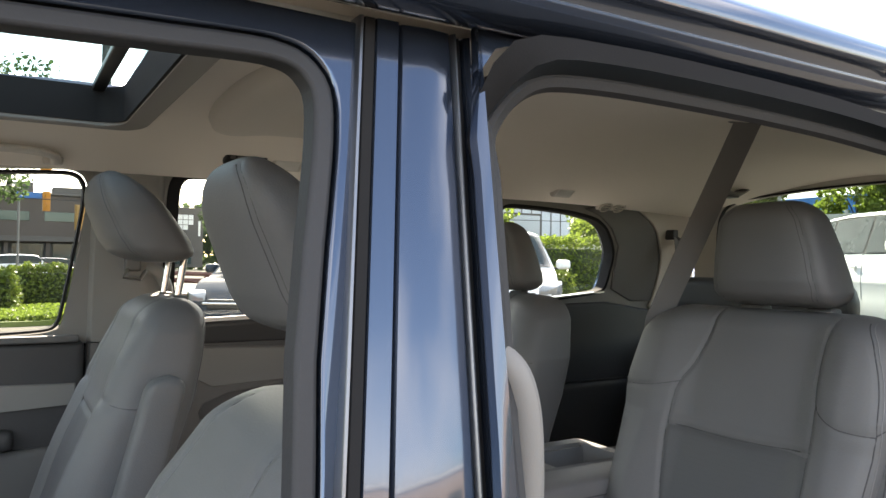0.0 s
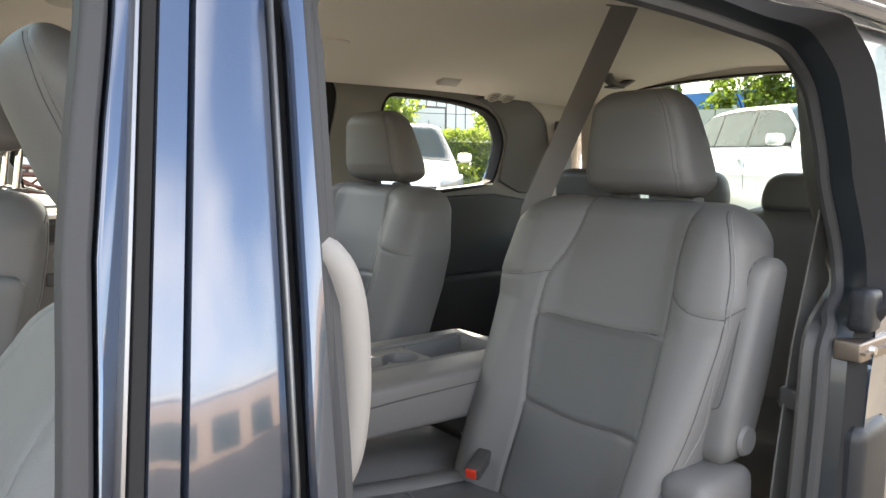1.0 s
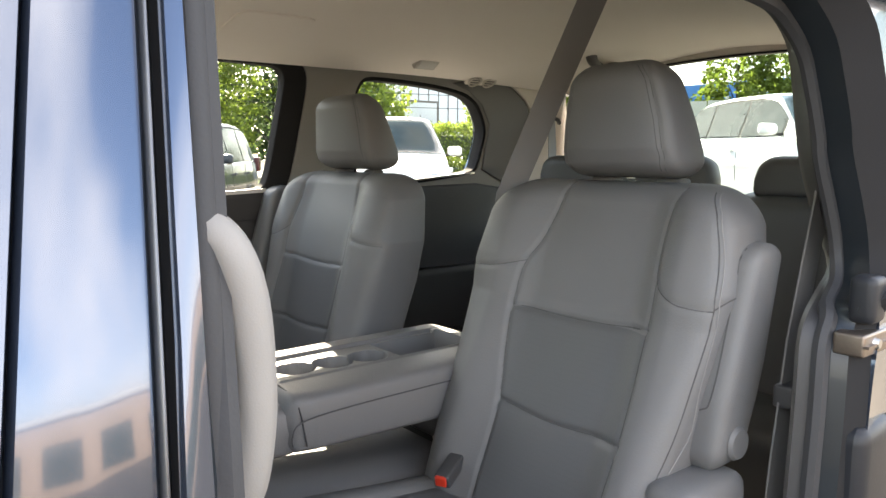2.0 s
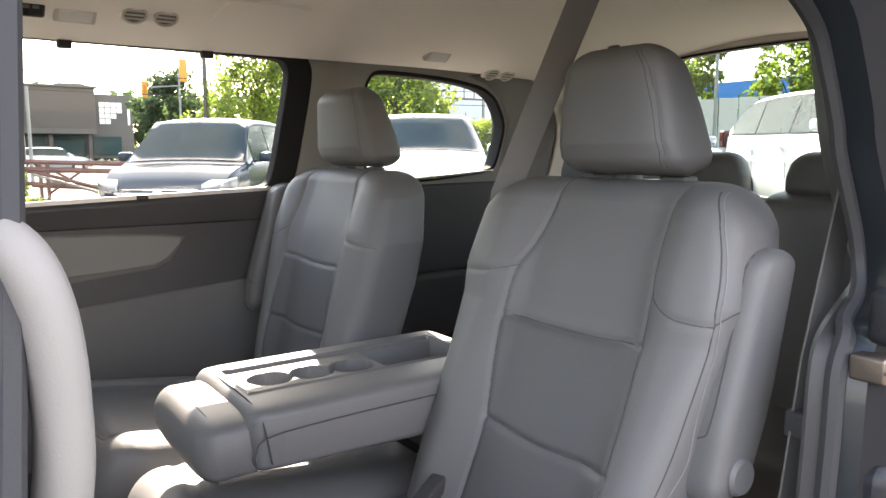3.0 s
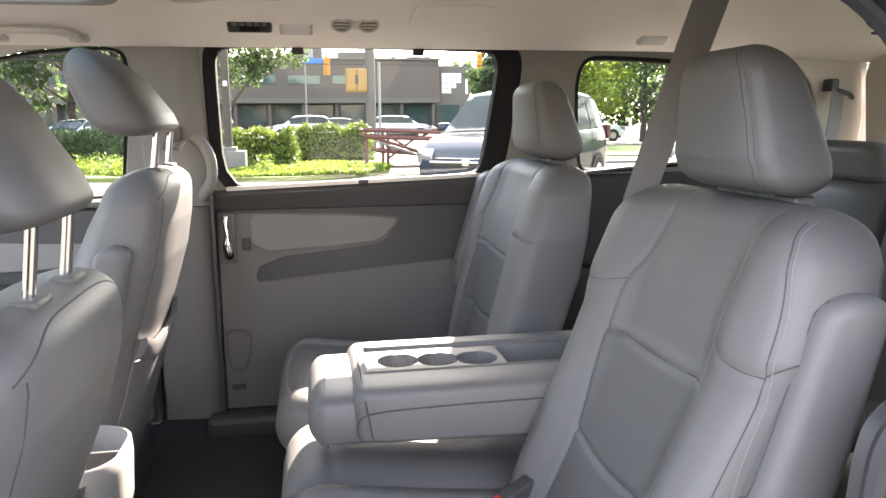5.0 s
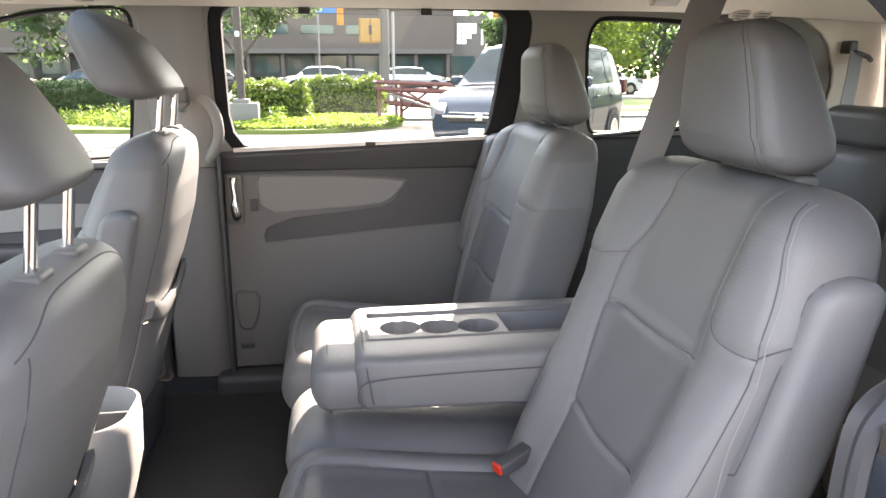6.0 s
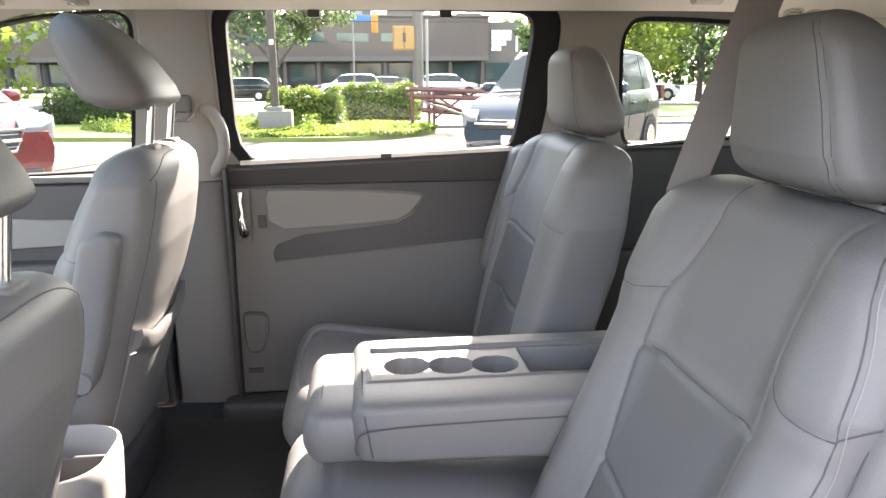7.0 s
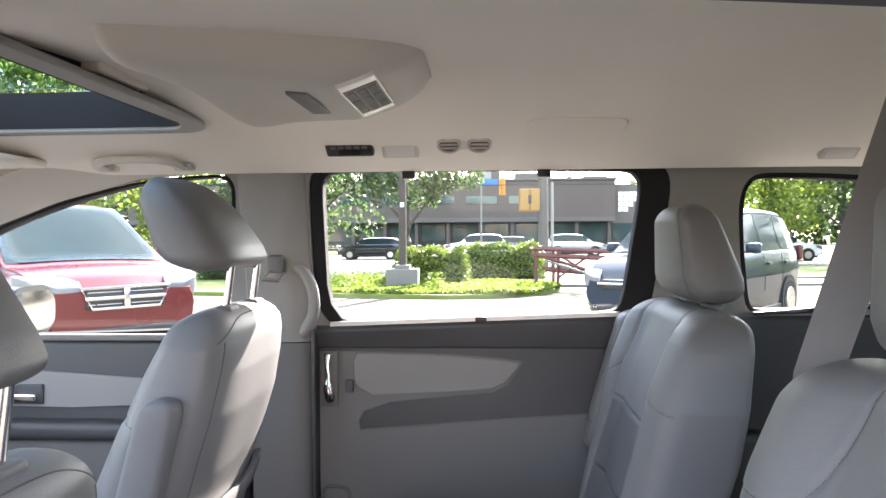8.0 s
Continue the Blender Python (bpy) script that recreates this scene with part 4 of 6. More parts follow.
def head(t, yc, s, z0, z1, x0, lean, half=(0.056, 0.066, 0.038), wide=(0.150, 0.092), post_x=0.0, post_z=1.26, leather=LEATHER, spread=0.088, ends=(0.030, 0.040), corner=0.045, power=3.7):
    """A wedge-shaped headrest with side seams, its two posts and their sleeves. half: half depths at the base, above it and at the top."""
    width = lerp([(z0, wide[0] * 0.97), (z0 + 0.03, wide[0]), (z0 + 0.10, wide[0] * 0.72 + wide[1] * 0.28), (z1 - 0.03, wide[0] * 0.25 + wide[1] * 0.75), (z1, wide[1])])
    thick = lerp([(z0, half[0]), (z0 + 0.05, half[1]), (z1, half[2])])
    shape_ = (z0, z1, width, thick, lambda v: x0 + lean * (v - z0), lambda u, v: 0.008 * np.cos(u / wide[0] * 1.5), 60, 56, ends, power)
    plain = Pad(*shape_, corner=corner)
    sl = [[(k * (plain.section(v)[0] - 0.022), v) for v in np.linspace(z0 + 0.014, z1 - 0.012, 9)] for k in (-1, 1)]
    pad = Pad(*shape_, sl, 0.0030, 0.0045, corner)
    put = lambda u, v, d: (d, yc + s * u, v)
    part("headrest", pad.build(put), leather, t)
    for k in (-1, 1):
        for o in (0.0, 0.006):
            q = [(k * (abs(u) - o), v) for u, v in sl[0 if k < 0 else 1]]
            part("seam", pad.line(q, put, 0.0007, -0.0004, 4), SEAM, t)
    for k in (-1, 1):
        y = yc + k * spread
        part("post", tube([(post_x - 0.010, y, post_z - 0.05), (post_x + 0.014, y, z0 + 0.035)], 0.0075, 14), CHROME, t, "chrome headrest post")
        part("sleeve", rbox((post_x - 0.017, y - 0.026, post_z - 0.008), (post_x + 0.017, y + 0.026, post_z + 0.013), 0.008), TRIM, t, "grey plastic post sleeve")


def rear_seat(yc, s, label, slope=0.48, pivot=1.07, x0=0.848, arm_y=0.297, arm_top=1.178, hx=0.966, hw=(0.128, 0.092), hoff=0.018):
    """One of the second row's seats. s: 1 where its inner side lies towards +y."""
    t = thing("bucket_seat", label, "car seat", "second row seats")
    width = lerp([(0.66, 0.225), (0.80, 0.245), (0.95, 0.262), (1.1, 0.282), (1.2, 0.268), (1.26, 0.245)])
    thick = lerp([(0.66, 0.075), (1.0, 0.075), (1.26, 0.055)])
    xl = lambda z: x0 + slope * (z - pivot)
    xf = lambda z: xl(min(z, 1.05)) + min(slope, 0.27) * max(z - 1.05, 0)
    s_in = [(0.088, 1.262), (0.094, 1.215), (0.112, 1.15), (0.130, 1.114), (0.136, 1.08), (0.136, 1.028), (0.122, 0.95), (0.104, 0.866), (0.096, 0.76), (0.09, 0.70)]
    s_out = [(-0.160, 1.262), (-0.154, 1.20), (-0.156, 1.15), (-0.162, 1.112), (-0.163, 1.08), (-0.163, 1.033), (-0.170, 0.95), (-0.175, 0.867), (-0.172, 0.76), (-0.168, 0.70)]
    s_bol = [(-0.214, 1.25), (-0.240, 1.215), (-0.258, 1.15), (-0.263, 1.081), (-0.256, 0.97), (-0.246, 0.868), (-0.22, 0.72)]
    cross = [[(0.136, 1.030), (-0.01, 1.024), (-0.163, 1.034)], [(0.104, 0.867), (-0.03, 0.860), (-0.175, 0.868)]]
    side = [[(0.131, 1.112), (0.19, 1.099), (0.27, 1.092)], [(-0.163, 1.112), (-0.178, 1.098), (-0.215, 1.083), (-0.263, 1.079)], [(-0.263, 1.081), (-0.272, 1.09), (-0.281, 1.10)]]
    seams = [spline2(q, 4) for q in (s_in, s_out, s_bol, *cross, *side)]

    def puff(u, v):
        b = 0.041 * sstep(0.10, 0.20, np.abs(u + 0.012)) * float(np.interp(v, [0.7, 0.95, 1.12, 1.21, 1.25], [0.75, 0.9, 1, 0.8, 0.5]))
        return b - 0.010 * float(sstep(1.10, 1.24, v)) * sstep(0.3, 0.1, np.abs(u)) + 0.003 * np.sin(u * 31 + v * 17) * 0.5

    pad = Pad(0.66, 1.262, width, thick, lambda v: xf(v) + thick(v) + 0.004, puff, 190, 180, (0.05, 0.035), 5.0, seams, [0.0042, 0.0042, 0.0016, 0.0042, 0.0042, 0.0020, 0.0018, 0.0012], 0.0050, 0.065)
    put = lambda u, v, d: (d, yc + s * u, v)

    def pick(u, v):
        lo = np.interp(-v, [-q[1] for q in s_out], [q[0] for q in s_out])
        hi = np.interp(-v, [-q[1] for q in s_in], [q[0] for q in s_in])
        return 1 if lo < u < hi and v < 1.029 else 0

    part("backrest", pad.build(put, pick), [LEATHER, INSERT], t, "grey leather backrest with perforated insert")
    for q in (s_in, s_out, s_bol, *cross, *side):
        part("seam", pad.line(q, put, 0.0012, -0.0005, 6), SEAM, t)
    # pale top stitching beside the outer bolster's seam
    q = [(u - 0.006, v) for u, v in s_bol]
    part("top_stitching", pad.line(q, put, 0.0009, 0.0002, 6), THREAD, t, "pale top stitching")
    head(t, yc - s * hoff, s, 1.268, 1.468, hx, -0.20, wide=hw, post_x=0.985, post_z=1.255, spread=0.072)
    # cushion: runs from the front (v) to the back
    cw = lerp([(0.26, 0.235), (0.35, 0.262), (0.80, 0.255)])
    ctop = lerp([(0.25, 0.755), (0.33, 0.765), (0.55, 0.735), (0.82, 0.705)])
    cs = [[(0.16, 0.80), (0.165, 0.5), (0.17, 0.36), (0.15, 0.30), (0.0, 0.285), (-0.15, 0.30), (-0.17, 0.36), (-0.165, 0.5), (-0.16, 0.80)], [(0.166, 0.52), (-0.166, 0.52)]]
    cushion = Pad(0.255, 0.82, cw, lambda v: 0.075, lambda v: 0.0, lambda u, v: 0.020 * sstep(0.13, 0.20, np.abs(u)), 90, 80, (0.06, 0.03), 4.0, [spline2(cs[0], 5), cs[1]], 0.006, 0.006, 0.05)
    putc = lambda u, v, d: (v, yc + s * u, ctop(v) - 0.095 - d)
    part("cushion", cushion.build(putc, lambda u, v: 1 if abs(u) < 0.162 and v > 0.30 else 0), [LEATHER, INSERT], t, "grey leather cushion with perforated insert")
    for q in cs:
        part("cushion_seam", cushion.line(q, putc, 0.0013, -0.0004, 6), SEAM, t)
    # outer armrest, folded up along the backrest
    ax = lambda v: 0.891 + 0.27 * (v - 1.173) if s > 0 else xf(v) - 0.012
    az = [[(-0.012, 1.17), (-0.014, 1.05), (-0.012, 0.955), (0.0, 0.935), (0.03, 0.928)]]
    arm = Pad(0.835, arm_top, lerp([(0.83, 0.036), (1.0, 0.042), (1.18, 0.040)]), lerp([(0.83, 0.04), (0.95, 0.052), (1.18, 0.045)]), lambda v: ax(v) + 0.045, lambda u, v: 0 * u, 60, 30, (0.045, 0.03), 3.5, [], 0.003, 0.004, 0.025)
    puta = lambda u, v, d: (d, yc - s * arm_y + s * u, v)
    ar = part("armrest", arm.build(puta), LEATHER, t, "folded grey leather armrest")
    part("stitching", arm.line(az[0], puta, 0.0012, 0.0, 6), SEAM, ar)
    cap = bmesh.new()
    bmesh.ops.create_cone(cap, cap_ends=True, segments=24, radius1=0.026, radius2=0.022, depth=0.006, matrix=pose(ax(0.885) + (0.045 if s > 0 else 0.02), yc - s * (arm_y + 0.041), 0.885, 90 * s, 0, 0))
    part("pivot_cap", cap, LEATHER, ar)
    if s > 0:
        part("hinge_cover", rbox((0.72, yc - 0.315, 0.70), (0.88, yc - 0.225, 0.845), 0.035, 4), LEATHER, t, "grey moulded hinge cover")
    for x in (0.36, 0.74):
        for k in (-1, 1):
            part("leg", rbox((x - 0.03, yc + k * 0.17 - 0.02, 0.415), (x + 0.03, yc + k * 0.17 + 0.02, 0.62), 0.008), TRIM_DARK, t)
    part("seat_pan", rbox((0.29, yc - 0.22, 0.575), (0.80, yc + 0.22, 0.63), 0.015), TRIM_DARK, t, "charcoal seat pan")
    return t


rear_seat(-0.447, 1, "grey leather bucket seat by the open doorway", arm_y=0.262)
far_seat = rear_seat(0.445, -1, "grey leather bucket seat by the closed sliding door", 0.27, 1.15, 0.870, 0.345, 1.215, 0.988, (0.140, 0.114), 0.024)
far_seat.scale.y, far_seat.location = 1.06, (-0.02, -0.0433, 0)

# the middle seat, its back folded down as an armrest with cup wells
mid = thing("middle_seat", "grey leather middle seat folded into a cup tray", "car seat", "second row seats")
YM = -0.066
CUPS = ((0.494, -0.058), (0.572, -0.064), (0.650, -0.070))


def wells(u, v):
    y = u + YM
    d = 0 * u
    plate_ = sstep(0.002, 0.0, np.maximum(np.maximum(0.432 - v, v - 0.87), np.maximum(-0.128 - y, y - 0.010)))
    d = d - 0.005 * plate_
    for cx, cy in CUPS:
        d = np.minimum(d, -0.058 * sstep(0.0405, 0.0365, np.hypot(v - cx, (y - cy) * 1.02)))
    tray = np.maximum(np.abs(v - 0.79) - 0.085, np.abs(y + 0.060) - 0.058)
    d = np.minimum(d, -0.048 * sstep(0.002, -0.004, tray))
    rim = np.abs(np.maximum(np.maximum(0.427 - v, v - 0.88), np.maximum(-0.134 - y, y - 0.016)))
    return d + 0.003 * sstep(0.006, 0.0, rim)


tray_half = lerp([(0.39, 0.054), (0.93, 0.062)])
body = Pad(0.392, 0.93, lerp([(0.39, 0.146), (0.45, 0.157), (0.88, 0.157)]), tray_half, lambda v: tray_half(v) - 0.062, wells, 200, 130, (0.028, 0.02), 7.0, [], corner=0.03)
putm = lambda u, v, d: (v, YM + u, 0.850 - d)
part("tray_back", body.build(putm), LEATHER, mid, "grey leather folded back with three cup wells")
side_y = YM - 0.1585
bm = tube(smoothline([(0.405, side_y + 0.006, 0.826), (0.404, side_y + 0.004, 0.845), (0.425, side_y, 0.868), (0.55, side_y - 0.0005, 0.875), (0.86, side_y, 0.876)], 8), 0.0014, 5)
part("stitching", bm, SEAM, mid)
bm = tube(smoothline([(0.430, side_y + 0.004, 0.822), (0.425, side_y + 0.003, 0.85), (0.418, side_y + 0.012, 0.895), (0.416, YM - 0.10, 0.911), (0.416, YM, 0.913), (0.418, YM + 0.12, 0.910)], 6), 0.0014, 5)
part("piping", bm, SEAM, mid)
hp = Pad(0.318, 0.428, lambda v: 0.142, lambda v: 0.052, lambda v: -0.008, lambda u, v: 0 * u, 40, 44, (0.035, 0.012), 4.5, [], corner=0.02)
part("headrest", hp.build(lambda u, v, d: (v, YM + u, 0.838 - d)), LEATHER, mid, "grey leather headrest against the tray")
part("headrest_piping", tube(smoothline([(0.352, YM - 0.129, 0.80), (0.350, YM - 0.127, 0.86), (0.350, YM - 0.10, 0.893), (0.350, YM, 0.897), (0.350, YM + 0.10, 0.893)], 6), 0.0014, 5), SEAM, mid)
mc = Pad(0.262, 0.82, lambda v: 0.150, lambda v: 0.07, lambda v: 0.0, lambda u, v: 0 * u, 60, 44, (0.07, 0.03), 4.0, [[(0.15, 0.36), (-0.15, 0.36)]], 0.006, 0.006, 0.04)
mtop = lerp([(0.25, 0.742), (0.34, 0.745), (0.82, 0.70)])
part("cushion", mc.build(lambda u, v, d: (v, YM + 0.03 + u, mtop(v) - 0.075 - d)), LEATHER, mid, "grey leather middle cushion")
part("cushion_stitching", mc.line([(0.14, 0.36), (-0.14, 0.36)], lambda u, v, d: (v, YM + 0.03 + u, mtop(v) - 0.075 - d), 0.0013, -0.0003), SEAM, mid)
part("base", rbox((0.33, YM - 0.11, 0.42), (0.80, YM + 0.16, 0.61), 0.02), TRIM_DARK, mid)
part("hinge", rbox((0.86, YM - 0.14, 0.66), (0.95, YM + 0.16, 0.86), 0.02), TRIM, mid)

# buckles
for x, y, z, rz, lab, m_ in ((0.655, -0.318, 0.748, 25, "grey belt buckle with a red button", RED), (0.735, -0.225, 0.765, -20, "grey belt buckle with a bright tongue", STEEL)):
    b = thing("belt_buckle", lab, "belt buckle", "belt buckles", (x, y, z))
    b.rotation_euler = (0, radians(-14), radians(rz))
    b.scale = (0.75, 0.75, 0.75)
    part("housing", rbox((-0.035, -0.02, -0.022), (0.06, 0.02, 0.012), 0.008), TRIM_DARK, b)
    part("button", rbox((-0.041, -0.014, -0.014), (-0.033, 0.014, 0.012), 0.003), m_, b)
    part("stalk", ribbon([(0.05, 0, -0.01), (0.10, 0, -0.03), (0.14, 0, -0.06)], (0, 1, 0), 0.03, 0.003), BELT, b)


def front_seat(yc, s, dx, dz, label, hw=(0.158, 0.140), hx=-0.034, hz=(1.340, 1.530), hl=-0.56, hh=0.084, rake=0.0, spread=0.083, deep=0.0):
    """A front seat, seen from behind. s: 1 where its inner side lies towards -y."""
    t = thing("front_seat", label, "car seat", "front seats")
    width = lerp([(0.55, 0.225), (0.80, 0.245), (1.05, 0.245), (1.20, 0.225), (1.265, 0.20)])
    thick = lerp([(0.55, 0.10), (0.95, 0.098), (1.15, 0.085), (1.265, 0.065)])
    mid_ = lerp([(0.55, -0.235), (0.90, -0.128), (1.07, -0.065), (1.20, -0.032), (1.265, -0.020)])
    fs = [[(k * 0.115, 1.26), (k * 0.13, 1.15), (k * 0.15, 1.08), (k * 0.12, 1.02), (k * 0.12, 0.6)] for k in (-1, 1)]
    cr = [[(-0.12, 1.03), (0.12, 1.03)], [(0.15, 1.08), (0.245, 1.06)], [(-0.15, 1.08), (-0.245, 1.06)]]
    pad = Pad(0.55, 1.268, width, thick, mid_, lambda u, v: 0.030 * sstep(0.10, 0.19, np.abs(u)) * float(np.interp(v, [0.6, 1.05, 1.2], [1, 0.9, 0.2])) + deep * float(np.interp(v, [0.6, 1.0, 1.15, 1.25], [1, 1, 0.85, 0.3])), 110, 76, (0.05, 0.045), 3.4, [spline2(q, 4) for q in fs] + cr, 0.005, 0.006, 0.075)
    put = lambda u, v, d: (d + dx + rake * min(v - 1.15, 0), yc - s * u, v + dz)
    part("backrest", pad.build(put, lambda u, v: 1 if abs(u) < 0.12 and v < 1.03 else 0), [LEATHER, INSERT], t, "grey leather backrest")
    for q in fs + cr:
        part("seam", pad.line(q, put, 0.0012, -0.0005, 6), SEAM, t)
    # seams of the rear face
    rear = lambda u, v, o=0.0015: put(u, v, float(pad.depth(np.array([u]), v, False)[0]) + o)
    for q in ([(-0.20, 1.21), (-0.12, 1.248), (0, 1.254), (0.12, 1.248), (0.20, 1.21)], [(0.185, 1.21), (0.205, 1.05), (0.20, 0.90), (0.185, 0.7)], [(-0.185, 1.21), (-0.205, 1.05), (-0.20, 0.90), (-0.185, 0.7)]):
        part("rear_seam", tube([rear(u, v, -0.0005) for u, v in spline2(q, 8)], 0.0015, 5), SEAM, t)
    # map pocket with a padded lip
    lip = spline2([(-0.19, 0.905), (-0.1, 0.875), (0, 0.868), (0.1, 0.875), (0.19, 0.905)], 6)
    rings = []
    for u, v in lip:
        rings.append([rear(u, v + a, b) for a, b in ((0.0, 0.004), (0.004, 0.016), (-0.01, 0.022), (-0.035, 0.020), (-0.045, 0.004))])
    part("pocket_lip", loft(rings), LEATHER, t, "padded pocket lip")
    rings = []
    for v in (0.855, 0.80, 0.72, 0.66, 0.62):
        rings.append([rear(u, v - 0.02 * (1 - (u / 0.19) ** 2) * (v > 0.8), 0.004 + 0.016 * (1 - abs(u / 0.19) ** 3) * (1 if v < 0.85 else 0.8)) for u in np.linspace(-0.19, 0.19, 15)] + [rear(u, v, -0.01) for u in (0.19, -0.19)])
    part("map_pocket", loft(rings), LEATHER, t, "grey leather map pocket")
    head(t, yc, s, hz[0], hz[1], hx, hl, (hh * 0.9, hh, hh * 0.72), hw, post_x=-0.004 + dx, post_z=1.258 + dz, spread=spread, ends=(0.028, 0.085), corner=0.070, power=2.9)
    # inner armrest, folded up
    arm = Pad(0.80, 1.125, lambda v: 0.030, lerp([(0.80, 0.03), (0.90, 0.040), (1.12, 0.036)]), lerp([(0.80, -0.135), (1.125, -0.055)]), lambda u, v: 0 * u, 50, 24, (0.04, 0.03), 3.5, [], corner=0.02)
    puta = lambda u, v, d: (d + dx, yc - s * 0.262 - s * u, v + dz)
    ar = part("armrest", arm.build(puta), LEATHER, t, "folded grey leather armrest")
    cap = bmesh.new()
    bmesh.ops.create_cone(cap, cap_ends=True, segments=20, radius1=0.022, radius2=0.020, depth=0.006, matrix=pose(-0.115 + dx, yc - s * 0.295, 0.84 + dz, 90, 0, 0))
    part("pivot_cap", cap, LEATHER, ar)
    part("cushion", rbox((-0.72, yc - 0.26, 0.50 + dz), (-0.20, yc + 0.26, 0.70 + dz), 0.05, 4), LEATHER, t, "grey leather cushion")
    part("seat_base", rbox((-0.66, yc - 0.23, 0.415), (-0.12, yc + 0.23, 0.56), 0.03), TRIM_DARK, t, "charcoal seat base")
    return t


front_seat(0.388, 1, 0.0, 0.0, "raised grey leather front passenger seat with map pocket")
front_seat(-0.478, -1, 0.024, -0.095, "grey leather driver's seat with low backrest", (0.130, 0.116), 0.012, (1.254, 1.462), -0.50, 0.068, 0.09, 0.065, 0.055)

# the rear end of the front console: an open bin with a thick rim
bin_ = thing("console_bin", "pale grey open bin behind the front console", "console")
def bin_ring(k, z, dx=0.0):
    return [(-0.125 + dx + k * x, -0.020 + k * y, z - 0.012) for x, y in rounded(-0.10, 0.10, -0.125, 0.105, 0.080, 8)]
part("shell", loft([bin_ring(0.70, 0.44, -0.03), bin_ring(0.80, 0.52, -0.02), bin_ring(0.95, 0.66), bin_ring(1.0, 0.745), bin_ring(0.985, 0.772), bin_ring(0.93, 0.776), bin_ring(0.86, 0.768), bin_ring(0.83, 0.70), bin_ring(0.80, 0.62)]), TRIM_LIGHT, bin_, angle=60)
part("liner", loft([bin_ring(0.82, 0.69), bin_ring(0.79, 0.63)]), TRIM_DARK, bin_, "charcoal liner")
part("divider", rbox((-0.18, -0.015, 0.63), (-0.04, -0.005, 0.745), 0.004), TRIM_DARK, bin_)
part("base", rbox((-0.30, -0.09, 0.415), (-0.08, 0.13, 0.50), 0.02), TRIM_DARK, bin_)

# ---- third row ----
for yc, w, top, lab in ((-0.39, 0.215, 1.205, "dark grey third row seat by the doorway side"), (0.025, 0.17, 1.205, "dark grey middle seat of the third row"), (0.42, 0.205, 1.205, "dark grey third row seat by the far side")):
    t = thing("third_row_seat", lab, "car seat", "third row seats")
    pad = Pad(0.62, top, lambda v, w=w: w, lambda v: 0.07, lambda v: 1.76 + 0.22 * (v - 0.8), lambda u, v: 0.015 * np.cos(u * 9), 40, 36, (0.05, 0.04), 4.0, [], corner=0.05)
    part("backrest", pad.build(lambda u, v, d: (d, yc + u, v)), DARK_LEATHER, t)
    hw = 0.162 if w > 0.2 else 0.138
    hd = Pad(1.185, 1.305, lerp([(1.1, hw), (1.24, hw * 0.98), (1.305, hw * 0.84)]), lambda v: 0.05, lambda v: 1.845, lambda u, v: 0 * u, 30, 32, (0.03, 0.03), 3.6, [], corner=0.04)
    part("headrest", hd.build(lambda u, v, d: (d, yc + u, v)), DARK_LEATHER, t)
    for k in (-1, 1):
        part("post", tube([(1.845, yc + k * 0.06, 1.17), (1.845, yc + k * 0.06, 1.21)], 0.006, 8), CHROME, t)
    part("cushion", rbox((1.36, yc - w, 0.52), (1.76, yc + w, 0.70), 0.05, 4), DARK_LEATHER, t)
    part("base", rbox((1.42, yc - w + 0.03, 0.415), (1.78, yc + w - 0.03, 0.56), 0.02), TRIM_DARK, t)
part("parcel_panel", rbox((1.93, -0.74, 0.42), (2.18, 0.74, 1.06), 0.03), TRIM_DARK, van, "charcoal load area panel")


# ---- outside: ground, planting, vehicles, street ----
def ground_mat(name, base, rough=0.9, **k):
    return mat(name, base, rough, vary=k.get("vary", 0.18), scale=k.get("scale", 0.7), fine=k.get("fine", 60), bump=0.5, depth=0.01, spec=k.get("spec", 0.3))


LOT = ground_mat("pale worn asphalt", (0.090, 0.082, 0.069), spec=0.10)
ROAD = ground_mat("grey road asphalt", (0.055, 0.054, 0.052))
GRASS = mat("grass", (0.115, 0.15, 0.03), 0.9, vary=0.45, scale=1.5, fine=40, bump=0.6, depth=0.02)


def leafy(name, base, vary, through_=0.6):
    """Thin leaves that let light through."""
    m = mat(name, base, 0.55, vary=vary, bump=0, island=True)
    t = m.node_tree
    b = t.nodes["Principled BSDF"]
    tl, mx = t.nodes.new("ShaderNodeBsdfTranslucent"), t.nodes.new("ShaderNodeMixShader")
    t.links.new(b.inputs["Base Color"].links[0].from_socket, tl.inputs[0])
    mx.inputs[0].default_value = through_
    t.links.new(b.outputs[0], mx.inputs[1])
    t.links.new(tl.outputs[0], mx.inputs[2])
    t.links.new(mx.outputs[0], t.nodes["Material Output"].inputs[0])
    return m


LEAF = leafy("tree leaves", (0.048, 0.078, 0.028), 0.5)
HEDGE = leafy("hedge leaves", (0.115, 0.155, 0.022), 0.5, 0.3)
BLADE = leafy("grass blades", (0.125, 0.175, 0.028), 0.4)
LEAF_LIGHT = leafy("light green leaves", (0.135, 0.185, 0.030), 0.45)
BARK = mat("bark", (0.055, 0.044, 0.036), 0.9, vary=0.3, scale=6, fine=40, bump=0.8, depth=0.02)
CONCRETE = mat("concrete", (0.135, 0.127, 0.112), 0.85, vary=0.15, scale=3, fine=80, bump=0.3, depth=0.004)
RUST = mat("rusty red steel", (0.105, 0.038, 0.030), 0.75, vary=0.3, scale=5, fine=80, bump=0.3, depth=0.003)
BRICK = mat("brown brick wall", (0.078, 0.062, 0.052), 0.85, vary=0.12, scale=0.6, fine=12, bump=0.2, depth=0.01)
